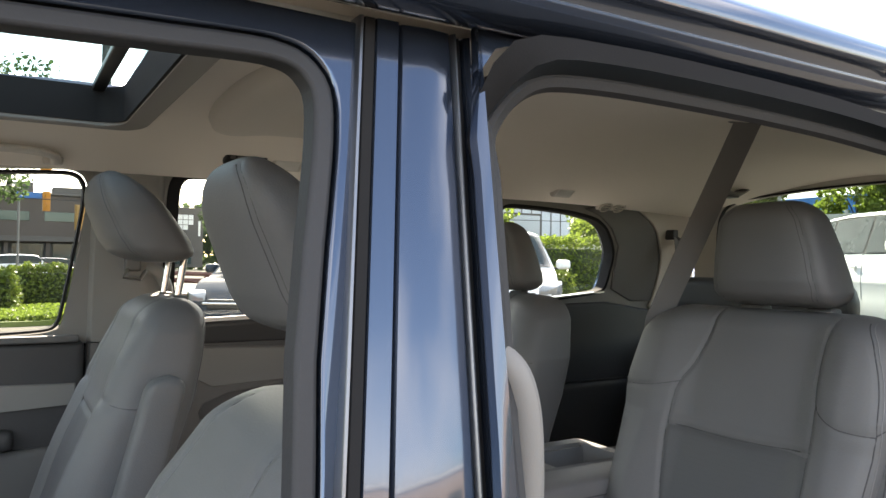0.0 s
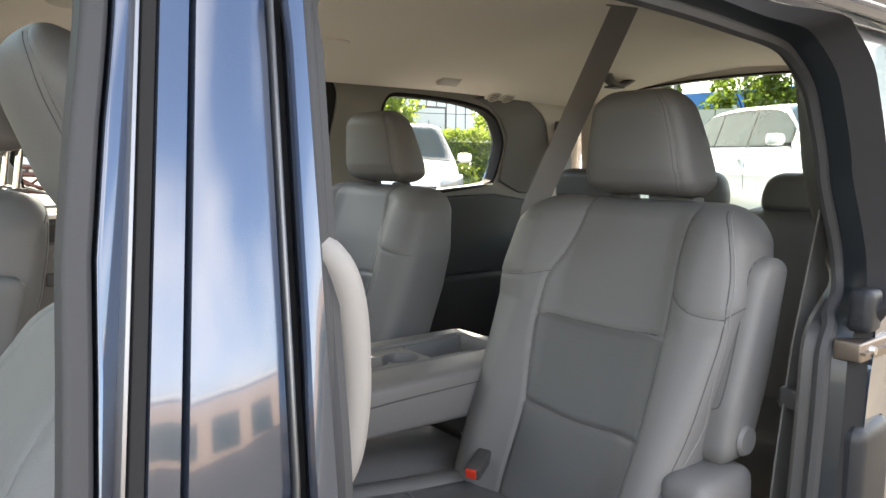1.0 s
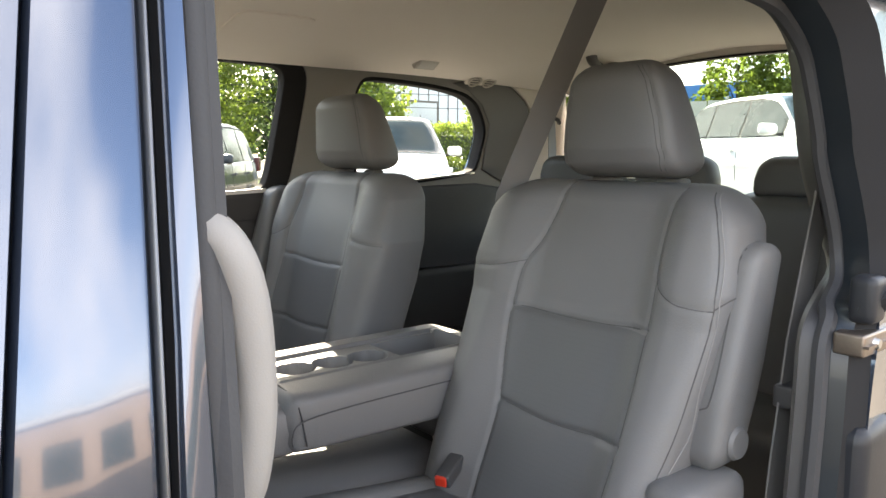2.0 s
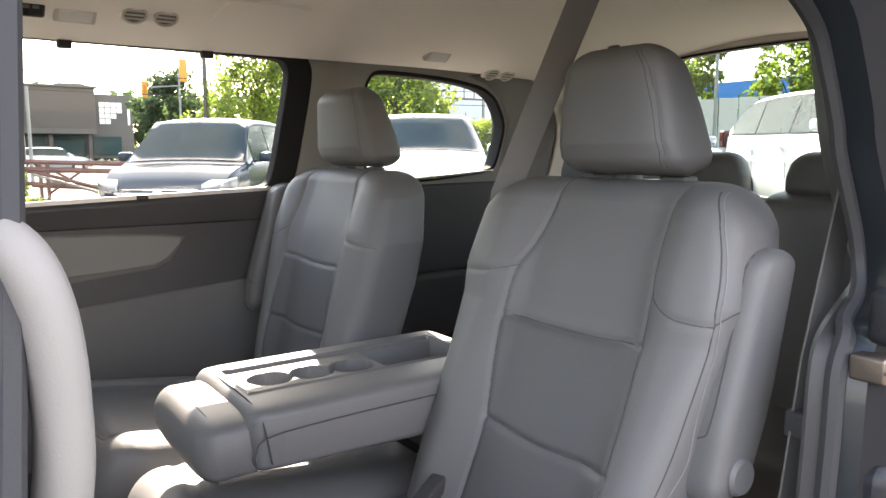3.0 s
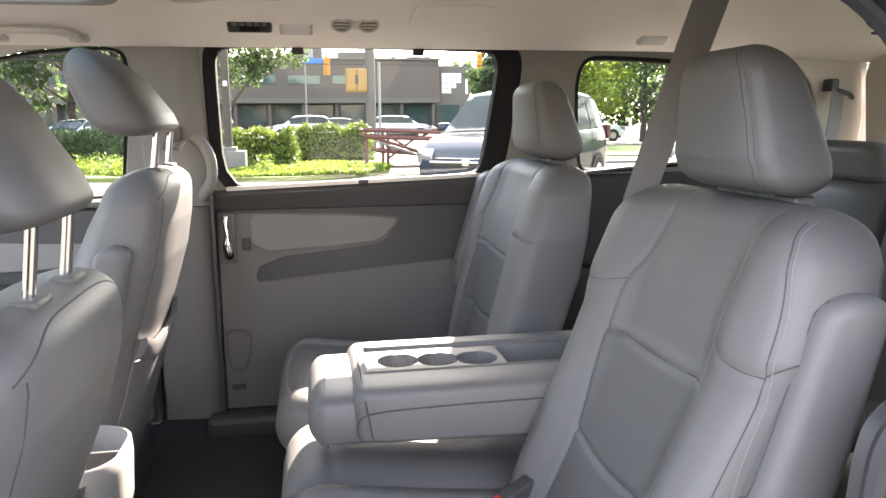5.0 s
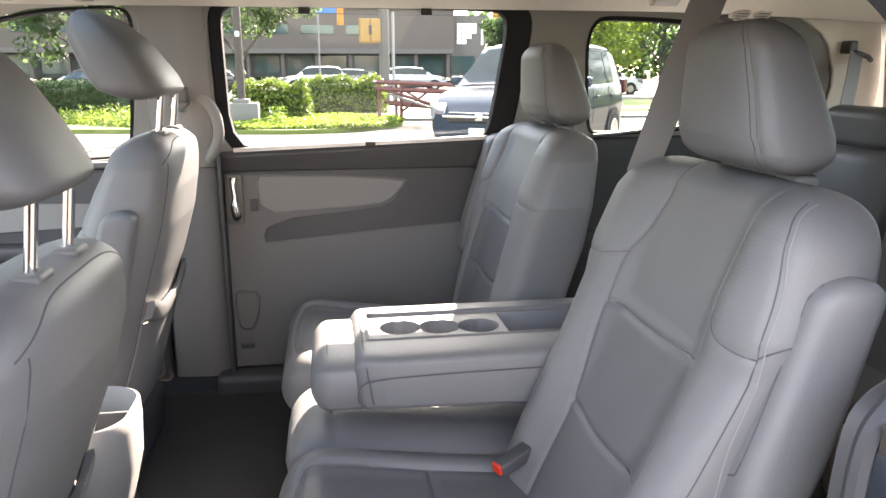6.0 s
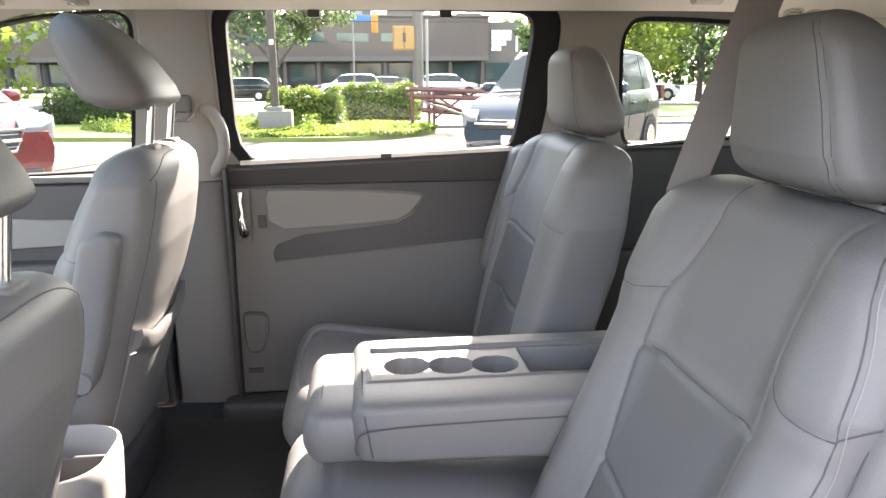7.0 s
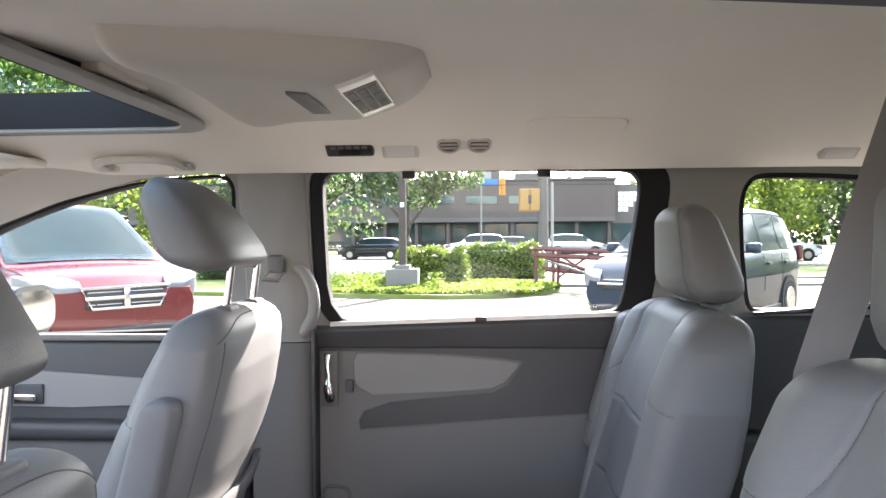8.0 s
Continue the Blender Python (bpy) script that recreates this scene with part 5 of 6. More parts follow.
BAND = mat("grey wall panel", (0.088, 0.078, 0.069), 0.8, vary=0.1, scale=0.5, fine=8, bump=0.1)
SIGNBOARD = mat("weathered amber board", (0.22, 0.125, 0.03), 0.6, vary=0.15, scale=4, bump=0)
SIGNAL = mat("amber signal housing", (0.5, 0.21, 0.02), 0.45, vary=0.05, bump=0)
POLE = mat("galvanised pole", (0.20, 0.20, 0.195), 0.55, metal=0.3, vary=0.12, scale=3, bump=0.1)
WOOD = mat("weathered timber pole", (0.085, 0.078, 0.070), 0.9, vary=0.2, scale=5, fine=60, bump=0.5, depth=0.004)
BLUE = mat("blue sign", (0.02, 0.14, 0.42), 0.4, bump=0)
WHITE = mat("white paint", (0.78, 0.78, 0.77), 0.3, vary=0.03, scale=1, bump=0, coat=0.8)
STEELBLUE = mat("dark steel blue paint", (0.026, 0.034, 0.044), 0.13, vary=0.05, scale=1, bump=0, coat=0.0, spec=0.16)
SILVER = mat("silver paint", (0.42, 0.45, 0.48), 0.25, metal=0.4, vary=0.03, scale=1, bump=0, coat=0.9)
REDPAINT = mat("dark red paint", (0.105, 0.014, 0.014), 0.28, metal=0.3, vary=0.06, scale=1, bump=0, coat=0.45, spec=0.3)
BLACKPAINT = mat("black paint", (0.012, 0.013, 0.016), 0.2, vary=0.05, scale=1, bump=0, coat=1.0)
# opaque; mirrored trees and sky are mottled into its teal colour
CARGLASS = mat("car glass with mottled reflections", (0.030, 0.052, 0.052), 0.05, metal=0.0, vary=0.35, scale=3.0, fine=25, bump=0.03, depth=0.002, spec=0.5)
HEADLAMP = mat("headlamp glass", (0.24, 0.25, 0.26), 0.10, metal=0.5, vary=0.2, scale=20, bump=0)
TAIL = mat("tail lamp plastic", (0.06, 0.006, 0.006), 0.25, vary=0.1, bump=0)
TYRE = mat("tyre rubber", (0.02, 0.02, 0.02), 0.85, vary=0.1, bump=0.1)
FENCE = mat("pale metal fence", (0.42, 0.42, 0.37), 0.6, vary=0.08, scale=1, bump=0)
WALLWHITE = mat("pale wall cladding", (0.5, 0.52, 0.54), 0.6, vary=0.06, scale=0.5, bump=0)
WALLBLUE = mat("blue wall cladding", (0.03, 0.16, 0.42), 0.5, vary=0.06, scale=0.5, bump=0)

bm = bmesh.new()
S = 400
def rise(x, y=0.0):
    """The car park climbs behind the minivan, up to the fence."""
    return 1.1 * min(max((x - 4.0) / 20.0, 0), 1) * float(1 - sstep(13.0, 20.0, y))


gx = [-S, -60, 0, 4, 8, 12, 16, 20, 24, 60, S]
gy = [-S, -40, 0, 6, 10, 13, 14, 15, 16, 17, 18, 19, 20, 40, S]
rows_g = [[bm.verts.new((x, y, rise(x, y))) for y in gy] for x in gx]
for a_, b_ in zip(rows_g, rows_g[1:]):
    for j in range(len(gy) - 1):
        bm.faces.new((a_[j], b_[j], b_[j + 1], a_[j + 1]))
setting("ground", bm, LOT, "pale worn asphalt car park", "ground", smooth=False)
bm = bmesh.new()
box(bm, (-120, 34, 0.0), (120, 58, 0.012))
setting("road", bm, ROAD, "grey asphalt street", "road", smooth=False)


def island(name, loop, z, material, label, category):
    return setting(name, plate(loop, [], lambda x, y: (x, y, z), (0, 0, -z)), material, label, category, smooth=False)


LAWN = spline2([(-14, 20), (-8, 17.2), (-4, 16.3), (-1.5, 15.7), (0.3, 15.6), (1.8, 16.8), (2.4, 18.0), (2.2, 19.4), (0, 20.0), (-3, 25), (-14, 27)], 5)
island("lawn_bed", LAWN, 0.10, GRASS, "overgrown grass bed with a low kerb", "grass")
island("pavement", [(-14, 27), (-3, 25), (0, 20.05), (2.2, 19.45), (6, 19.5), (14, 20), (14, 33.9), (-40, 33.9), (-40, 27)], 0.08, CONCRETE, "pale concrete pavement", "pavement")
bm = bmesh.new()
box(bm, (8, 22, 0.08), (40, 30, 0.14))
box(bm, (-60, 60, 0.0), (-6, 74, 0.1))
setting("verge", bm, GRASS, "green grass verge", "grass", smooth=False)
for x0, x1, y in ((-6.0, -1.6, 12.6),):
    bm = bmesh.new()
    box(bm, (x0, y, 0.0), (x1, y + 0.10, 0.004), pose(0, 0, 0, 0, 0, 0))
    setting("parking_line", bm, mat("worn white line", (0.6, 0.6, 0.58), 0.8, vary=0.3, scale=3), "worn white parking line", "road marking", smooth=False)


def leaves(points, size, rr, spread=1.0):
    """Verts and faces of many small leaves at the points given."""
    n = len(points)
    p = np.asarray(points)
    g = np.random.RandomState(rr)
    a = g.normal(size=(n, 3))
    a /= np.linalg.norm(a, axis=1)[:, None]
    b = np.cross(a, g.normal(size=(n, 3)))
    b /= np.linalg.norm(b, axis=1)[:, None]
    s = size * g.uniform(0.6, 1.4, (n, 1))
    a, b = a * s, b * s * 0.6
    v = np.stack([p - a, p + b, p + a, p - b], 1).reshape(-1, 3)
    return v, np.arange(4 * n).reshape(-1, 4)


def leaf_object(name, points, size, material, seed, parent=None):
    v, f = leaves(points, size, seed)
    me = bpy.data.meshes.new(name)
    me.from_pydata(v.tolist(), [], f.tolist())
    me.materials.append(material)
    ob = new(name, me)
    ob.parent = parent
    return ob


def tree(x, y, h, r, seed, material=LEAF, n=5000, trunk=None, size=0.16, label="leafy green street tree", base=0.35):
    g = np.random.RandomState(seed)
    t = thing("tree", label, "tree", "street trees", (x, y, 0))
    tr = trunk or h * 0.022
    top = Vector((g.uniform(-0.3, 0.3), g.uniform(-0.3, 0.3), h * 0.75))
    pts = smoothline([(0, 0, 0), (g.uniform(-0.1, 0.1), g.uniform(-0.1, 0.1), h * 0.3), tuple(top)], 5)
    bm = tube(pts, [tr * (1.25 - 0.95 * k / (len(pts) - 1)) for k in range(len(pts))], 8)
    blobs = []
    for k in range(11):
        an, hh = k * 2.4 + g.uniform(0, 0.8), base + (0.95 - base) * (k / 10)
        rad = r * (0.62 if hh < 0.75 else 0.35) * g.uniform(0.7, 1.15)
        tip = Vector((rad * math.cos(an), rad * math.sin(an), h * hh))
        st = pts[min(int(len(pts) * (0.4 + 0.05 * k)), len(pts) - 1)]
        limb = smoothline([tuple(st), tuple((st + tip) / 2 + Vector((0, 0, 0.15))), tuple(tip)], 4)
        tube(limb, [tr * 0.4 * (1 - 0.8 * q / (len(limb) - 1)) for q in range(len(limb))], 5, bm)
        blobs.append((tip, r * g.uniform(0.32, 0.55)))
    part("trunk", bm, BARK, t)
    P = []
    for tip, br in blobs:
        m = int(n / len(blobs))
        for _ in range(4):
            c = np.array(tip) + g.normal(size=3) * br * 0.5
            d = g.normal(size=(m // 4, 3))
            d /= np.linalg.norm(d, axis=1)[:, None]
            P.append(c + d * (br * 0.75 * g.uniform(0.2, 1, (m // 4, 1)) ** 0.5) * np.array([1, 1, 0.75]))
    leaf_object("crown", np.concatenate(P), size, material, seed, t)
    return t


def shrub(x0, x1, y0, y1, h, seed, label, material=HEDGE, n=7000, z=0.08):
    g = np.random.RandomState(seed)
    t = thing("hedge", label, "hedge", "hedges", ((x0 + x1) / 2, (y0 + y1) / 2, z))
    w, d = (x1 - x0) / 2, (y1 - y0) / 2
    # a solid dark green block fills the hedge behind its leaves
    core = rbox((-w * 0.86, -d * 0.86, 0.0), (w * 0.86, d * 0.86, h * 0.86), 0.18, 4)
    part("hedge_core", core, mat("dark green hedge core", (0.03, 0.045, 0.012), 0.9, vary=0.4, scale=8), t)
    u = g.uniform(-1, 1, (n, 3))
    for i in range(n):
        k = g.choice([0, 1, 2], p=[0.15, 0.45, 0.4])
        u[i, k] = np.sign(u[i, k]) if k < 2 else 1
    bump_ = 0.06 * np.sin(u[:, 0] * w * 7 + 1) + 0.05 * np.sin(u[:, 2] * 9 + u[:, 0] * w * 4)
    P = np.stack([u[:, 0] * w, u[:, 1] * d, (u[:, 2] * 0.5 + 0.5) * h], 1)
    P += g.normal(size=P.shape) * 0.05
    P[:, 2] += bump_
    rounding = 1 - 0.10 * np.clip(P[:, 2] / h, 0, 1) ** 3
    P[:, 0] *= rounding
    P[:, 1] *= rounding
    P[:, 2] = np.maximum(P[:, 2], 0.02)
    leaf_object("foliage", P, 0.05, material, seed, t)
    return t


shrub(-2.1, -0.05, 19.4, 21.0, 0.92, 3, "clipped bright green round hedge on the bed")
shrub(-0.4, 2.3, 22.2, 23.6, 1.02, 5, "clipped darker green hedge behind the bed")
shrub(-9, -5.5, 22, 24, 0.9, 8, "overgrown green hedge beside the street", LEAF)
# grass blades and weeds
g = np.random.RandomState(2)
P = []
while len(P) < 26000:
    x, y = g.uniform(-7, 2.4), 15.6 + 5.5 * g.uniform() ** 1.5
    lim = 15.75 + (0.10 * (x + 1) ** 2 if x < -1 else 0) + (max(x - 0.6, 0) ** 2 * 0.55)
    hh = 0.05 + 0.09 * (0.5 + 0.5 * math.sin(x * 2.1) * math.sin(y * 1.7)) + (0.34 * g.uniform() ** 2 if (x < -0.6 and y < 20 and y > 17.0 + 0.4 * math.sin(x * 3) and not (-2.5 < x < -1.0 and y < 18.4)) else 0)
    if y > lim and y < 20 + max(-x, 0) * 0.8:
        P.append((x, y, 0.10 + hh * g.uniform()))
gob = leaf_object("grass_blades", np.array(P), 0.045, BLADE, 7)
tagged(gob, "tall bright green grass and weeds", "grass", kind="stuff")

# concrete lamp base with its post
t = thing("street_lamp", "dark lamp post on a pale concrete base", "street lamp", at=(-1.72, 18.2, 0.08))
part("base", rbox((-0.42, -0.3, 0), (0.42, 0.3, 0.52), 0.04), CONCRETE, t, "pale worn concrete base")
part("cap", rbox((-0.2, -0.2, 0.52), (0.2, 0.2, 0.62), 0.02), CONCRETE, t)
part("post", tube([(0, 0, 0.6), (0, 0, 7.5)], 0.10, 10), BARK, t)
part("tag", rbox((-0.05, -0.1, 2.15), (0.05, -0.085, 2.27), 0.004), WHITE, t, "small white tag")
part("lamp_head", rbox((-0.9, -0.15, 7.4), (0.2, 0.15, 7.6), 0.05), POLE, t)

# rusty red steel frame lying on legs
t = thing("steel_frame", "rusty red steel trailer frame on legs", "steel frame")
def bar(name, p, q, w=0.038, h=0.05):
    p, q = Vector(p), Vector(q)
    return part(name, tube([p, q], w, 4, flat=h / w), RUST, t, smooth=False)
for y0, y1 in ((18.2, 16.4), (19.6, 17.7)):
    bar("rail", (1.75, y0, 1.10), (5.2, y1, 0.98))
    bar("rail", (1.75, y0, 0.92), (5.2, y1, 0.80))
    bar("rail", (2.05, y0 - 0.1, 0.55), (5.2, y1, 0.35))
for k in range(6):
    f = k / 5
    bar("cross_bar", (1.75 + 3.45 * f, 18.2 - 1.8 * f, 1.10 - 0.12 * f), (1.75 + 3.45 * f, 19.6 - 1.9 * f, 1.10 - 0.12 * f))
for x, y in ((1.80, 18.18), (2.35, 17.9), (2.35, 19.25), (4.2, 16.9), (4.2, 18.3), (5.1, 16.5)):
    bar("leg", (x, y, 0.08), (x, y, 1.05), 0.045)
bar("brace", (2.35, 17.9, 0.35), (3.1, 17.5, 0.95), 0.03, 0.03)
bar("brace", (1.8, 18.18, 0.95), (3.6, 17.2, 0.40), 0.04, 0.04)
bar("brace", (2.35, 17.9, 0.95), (3.3, 17.4, 0.35), 0.03, 0.03)
# inclined bars of the frame; the sunlight on them is their pale colour
part("sunlit_bar", ribbon([(2.05, 17.95, 0.80), (3.7, 16.9, 0.27)], (0.4, 0.9, 0), 0.10, 0.02), CONCRETE, t, "inclined frame bar with sunlight painted in pale", smooth=False)
part("sunlit_bar", ribbon([(2.35, 18.3, 0.66), (3.9, 17.3, 0.20)], (0.4, 0.9, 0), 0.10, 0.02), CONCRETE, t, "inclined frame bar with sunlight painted in pale", smooth=False)


def car(name, label, at, turn, paint, L=4.55, W=1.84, H=1.66, hood=1.02, belt=1.06, nose=0.80, clear=0.20, wind=(1.02, 1.72), rear=(4.35, 4.0), grille="bars", suv=True, dark_low=True, category="car"):
    """A parked car; its nose points to -x of its own frame, turned about z."""
    t = thing(name, label, category, "cars", at)
    t.rotation_euler = (0, 0, radians(turn))
    w = W / 2
    # heights along the middle, width and underside along the car, softened where they bend
    grid = np.linspace(0, L, 61)
    low_x, low_z = [0, 0.06, 0.2, 0.5, 1.0, L - 1.0, L - 0.25, L - 0.06, L], [0.50, 0.40, 0.31, 0.25, clear, clear, 0.28, 0.36, 0.5]
    wid_x, wid_k = [0, 0.06, 0.2, 0.5, 1.0, L * 0.5, L - 0.8, L - 0.25, L - 0.06, L], [0.74, 0.86, 0.93, 0.975, 0.995, 1.0, 0.99, 0.96, 0.90, 0.80]
    top_x = [0, 0.05, 0.18, 0.5, wind[0] - 0.12, wind[0], wind[1], wind[1] + 0.45, (wind[1] + rear[1]) / 2 + 0.2, rear[1] - 0.3, rear[1], rear[0], L - 0.05, L]
    top_z = [nose - 0.16, nose - 0.03, nose + 0.07, nose + 0.06 + 0.62 * (hood - nose), hood + 0.01, hood + 0.03, H - 0.075, H - 0.015, H, H - 0.03, H - 0.09, belt + 0.04, belt - 0.08, belt - 0.22]

    def soft(xs_, ys_, r):
        return [float(np.mean(np.interp(np.linspace(max(x - r, 0), min(x + r, L), 9), xs_, ys_))) for x in grid]
    lows, wids, tops = soft(low_x, low_z, 0.06), soft(wid_x, wid_k, 0.08), soft(top_x, top_z, 0.09)

    def shape(x):
        """Underside, half width, belt, half width of the roof and top at x."""
        zb, k, zt = (float(np.interp(x, grid, q)) for q in (lows, wids, tops))
        zs = min(belt + 0.05 * (x - wind[0]) / L, zt - 0.05)
        f = max(zt - zs - 0.05, 0) / (H - belt)
        return zb, w * k, zs, w * k * (0.93 - 0.19 * min(f, 1)), zt

    def half(x):
        zb, ww, zs, wr, zt = shape(x)
        m = zb + (zs - zb) * 0.62
        return [(ww * 0.80, zb), (ww * 0.93, zb + 0.02), (ww * 0.975, zb + 0.09), (ww * 0.985, zb + (zs - zb) * 0.40), (ww * 0.992, m - 0.02), (ww, m), (ww * 0.995, m + 0.03), (ww * 0.965, zs - 0.02), (ww * 0.95, zs), (wr + (ww * 0.94 - wr) * 0.5, zs + (zt - zs) * 0.46), (wr + 0.01, zs + (zt - zs) * 0.86), (wr - 0.03, zt - 0.03 * min((zt - zs) / 0.3, 1)), (wr * 0.8, zt - 0.004), (wr * 0.4, zt + 0.012), (0, zt + 0.016)]
    rings = [[(x, y, z) for y, z in half(x)] + [(x, -y, z) for y, z in half(x)[-2::-1]] for x in grid]
    part("body", loft(rings), paint, t, angle=38)

    def deck(x, u, o):
        """A point of the glass on the sloping ends of the cabin; u runs across from -1 to 1."""
        zb, ww, zs, wr, zt = shape(x)
        return (x, u * (wr - 0.028), zt + 0.016 * (1 - u * u) - 0.012 * abs(u) ** 3 + o)
    for nm, x0_, x1_ in (("windscreen", wind[0] + 0.02, wind[1] + 0.04), ("rear_window", rear[1] + 0.04, rear[0] - 0.06)):
        rows = [[deck(x, u, 0.010) for u in np.linspace(-1, 1, 11)] for x in np.linspace(x0_, x1_, 8)]
        glass_ = loft(rows, closed=False)
        bmesh.ops.solidify(glass_, geom=glass_.faces[:], thickness=0.006)
        part(nm, glass_, CARGLASS, t, "dark window glass")

    def flank(x, f, k, o):
        zb, ww, zs, wr, zt = shape(x)
        z0_, z1_ = zs + 0.025, zs + (zt - zs) * 0.86
        f_ = (z0_ + (z1_ - z0_) * f - zs) / (zt - zs)
        y = np.interp(f_, [0, 0.46, 0.86], [ww * 0.95, wr + (ww * 0.94 - wr) * 0.5, wr + 0.01])
        return (x, k * (float(y) + o), z0_ + (z1_ - z0_) * f)
    for k in (-1, 1):
        span = (wind[0] + 0.42, rear[0] - 0.22)
        cuts = [span[0], span[0] + (span[1] - span[0]) * 0.36, span[0] + (span[1] - span[0]) * 0.70, span[1]]
        for i in range(3):
            rows = [[flank(x, f, k, 0.006) for f in (0.0, 0.35, 0.7, 1.0)] for x in np.linspace(cuts[i] + 0.025, cuts[i + 1] - 0.025, 8)]
            bm = loft(rows, closed=False)
            bmesh.ops.solidify(bm, geom=bm.faces[:], thickness=0.006)
            part("side_window", bm, CARGLASS, t)
        back = loft([[flank(x, f, k, 0.001) for f in (-0.05, 0.35, 0.7, 1.04)] for x in np.linspace(span[0] - 0.02, span[1] + 0.02, 16)], closed=False)
        bmesh.ops.solidify(back, geom=back.faces[:], thickness=0.004)
        part("window_frame", back, BLACK, t, "black window frame")
        part("window_strip", tube([flank(x, -0.04, k, 0.006) for x in np.linspace(span[0] - 0.05, span[1], 10)], 0.010, 5), CHROME, t, "thin bright window strip")
        part("sill_moulding", rbox((0.98, (w * 0.90 if k > 0 else -w * 0.985), clear + 0.01), (L - 1.05, (w * 0.985 if k > 0 else -w * 0.90), clear + 0.13), 0.02), BLACK, t, "black plastic sill moulding")
        for xh in (cuts[1] + 0.08, cuts[2] + 0.05):
            part("door_handle", rbox((xh, (w * 0.985 if k > 0 else -w - 0.025), belt - 0.17), (xh + 0.16, (w + 0.025 if k > 0 else -w * 0.985), belt - 0.13), 0.012), paint, t)
        for xs_ in cuts[1:3]:
            part("door_seam", tube([flank(xs_, 0.0, k, 0.004)] + [(xs_, k * y + k * 0.001, z) for y, z in half(xs_)[8:2:-1]], 0.004, 4), BLACK, t)
        my = k * (w + 0.13)
        mirror_ = [[(wind[0] + 0.44 + dx, my + k * y * q, belt + 0.10 + z * q) for y, z in rounded(-0.11, 0.11, -0.075, 0.075, 0.05, 4)] for dx, q in ((0.05, 0.92), (0.03, 1.0), (-0.03, 0.96), (-0.08, 0.75), (-0.10, 0.35))]
        dm = part("door_mirror", loft(mirror_), paint, t, angle=60)
        part("mirror_stalk", rbox((wind[0] + 0.42, min(k * (w - 0.10), k * (w + 0.06)), belt + 0.02), (wind[0] + 0.48, max(k * (w - 0.10), k * (w + 0.06)), belt + 0.06), 0.012), BLACK, dm)
        lamp, li = [], (0.47 if grille == "cross" else 0.60)
        for x, y0, y1, z0, z1 in ((0.010, li, 0.70, -0.14, 0.00), (0.065, li, 0.87, -0.15, 0.050), (0.18, li + 0.06, 0.955, -0.12, 0.085), (0.42, 0.80, 1.0, -0.02, 0.125)):
            ys_ = sorted((k * w * y0, k * w * y1))
            lamp.append([(x, ys_[0], nose + z0), (x, ys_[1], nose + z0 + 0.02), (x, ys_[1], nose + z1), (x, ys_[0], nose + z1)])
        hl_ = part("headlamp", loft(lamp), HEADLAMP, t, "clear headlamp", bevel=0.012)
        for yo in (0.68, 0.80):
            bulb = bmesh.new()
            bmesh.ops.create_uvsphere(bulb, u_segments=12, v_segments=8, radius=0.05, matrix=pose(0.075 + (yo - 0.68) * 0.5, k * w * yo, nose - 0.045))
            part("lamp_bowl", bulb, CHROME, hl_)
        part("tail_lamp", rbox((L - 0.2, k * w * 0.70 if k > 0 else k * w * 0.97, belt - 0.15), (L - 0.02, k * w * 0.97 if k > 0 else k * w * 0.70, belt + 0.12), 0.03), TAIL, t, "dark red tail lamp")
        for x in (0.88, L - 0.95):
            wh = bmesh.new()
            R = 0.35 if suv else 0.32
            bmesh.ops.create_cone(wh, cap_ends=True, segments=28, radius1=R, radius2=R, depth=0.22, matrix=pose(x, k * (w - 0.10), R, 90, 0, 0))
            bmesh.ops.bevel(wh, geom=[e_ for e_ in wh.edges if len(e_.link_faces) == 2 and e_.calc_face_angle() > 1], offset=0.03, segments=2, affect="EDGES")
            wheel = part("wheel", wh, TYRE, t, "black tyre with a grey rim")
            rim = bmesh.new()
            bmesh.ops.create_cone(rim, cap_ends=True, segments=24, radius1=R * 0.66, radius2=R * 0.6, depth=0.04, matrix=pose(x, k * (w + 0.005), R, -90 * k, 0, 0))
            part("rim", rim, STEEL, wheel)
            arch = bmesh.new()
            bmesh.ops.create_cone(arch, cap_ends=True, segments=28, radius1=R + 0.05, radius2=R + 0.05, depth=0.03, matrix=pose(x, k * (w - 0.012), R + 0.01, 90, 0, 0))
            part("wheel_arch", arch, BLACK, t, "black wheel arch")
    gd = 0.25 if grille == "cross" else 0.17
    gw = 0.44 if grille == "cross" else 0.55
    part("grille", rbox((-0.015, -w * gw, nose - gd), (0.10, w * gw, nose - 0.03), 0.02), BLACK, t, "dark grille")
    if grille == "cross":
        ring_ = [(-w * 0.50, nose - 0.01), (w * 0.50, nose - 0.01), (w * 0.38, nose - gd - 0.01), (-w * 0.38, nose - gd - 0.01)]
        part("grille_rim", plate(ring_, [offset(ring_, -0.028)], lambda y_, z_: (-0.035, y_, z_), (0.06, 0, 0)), CHROME, t, "chrome grille rim", bevel=0.006)
        part("grille_bar", rbox((-0.038, -0.035, nose - gd), (0.05, 0.035, nose - 0.03), 0.012), CHROME, t, "chrome grille bar")
        part("grille_bar", rbox((-0.038, -w * 0.45, nose - 0.155), (0.05, w * 0.45, nose - 0.115), 0.012), CHROME, t, "chrome grille bar")
        for k in (-1, 1):
            for j in range(2):
                part("grille_slat", rbox((-0.024, -w * 0.42 if k < 0 else 0.05, nose - 0.075 - 0.13 * j), (0.05, -0.05 if k < 0 else w * 0.42, nose - 0.065 - 0.13 * j), 0.003, 1), STEEL, t)
    else:
        part("grille_bar", rbox((-0.035, -w * 0.62, nose - 0.105), (0.05, w * 0.62, nose - 0.07), 0.012), CHROME, t, "chrome grille bar")
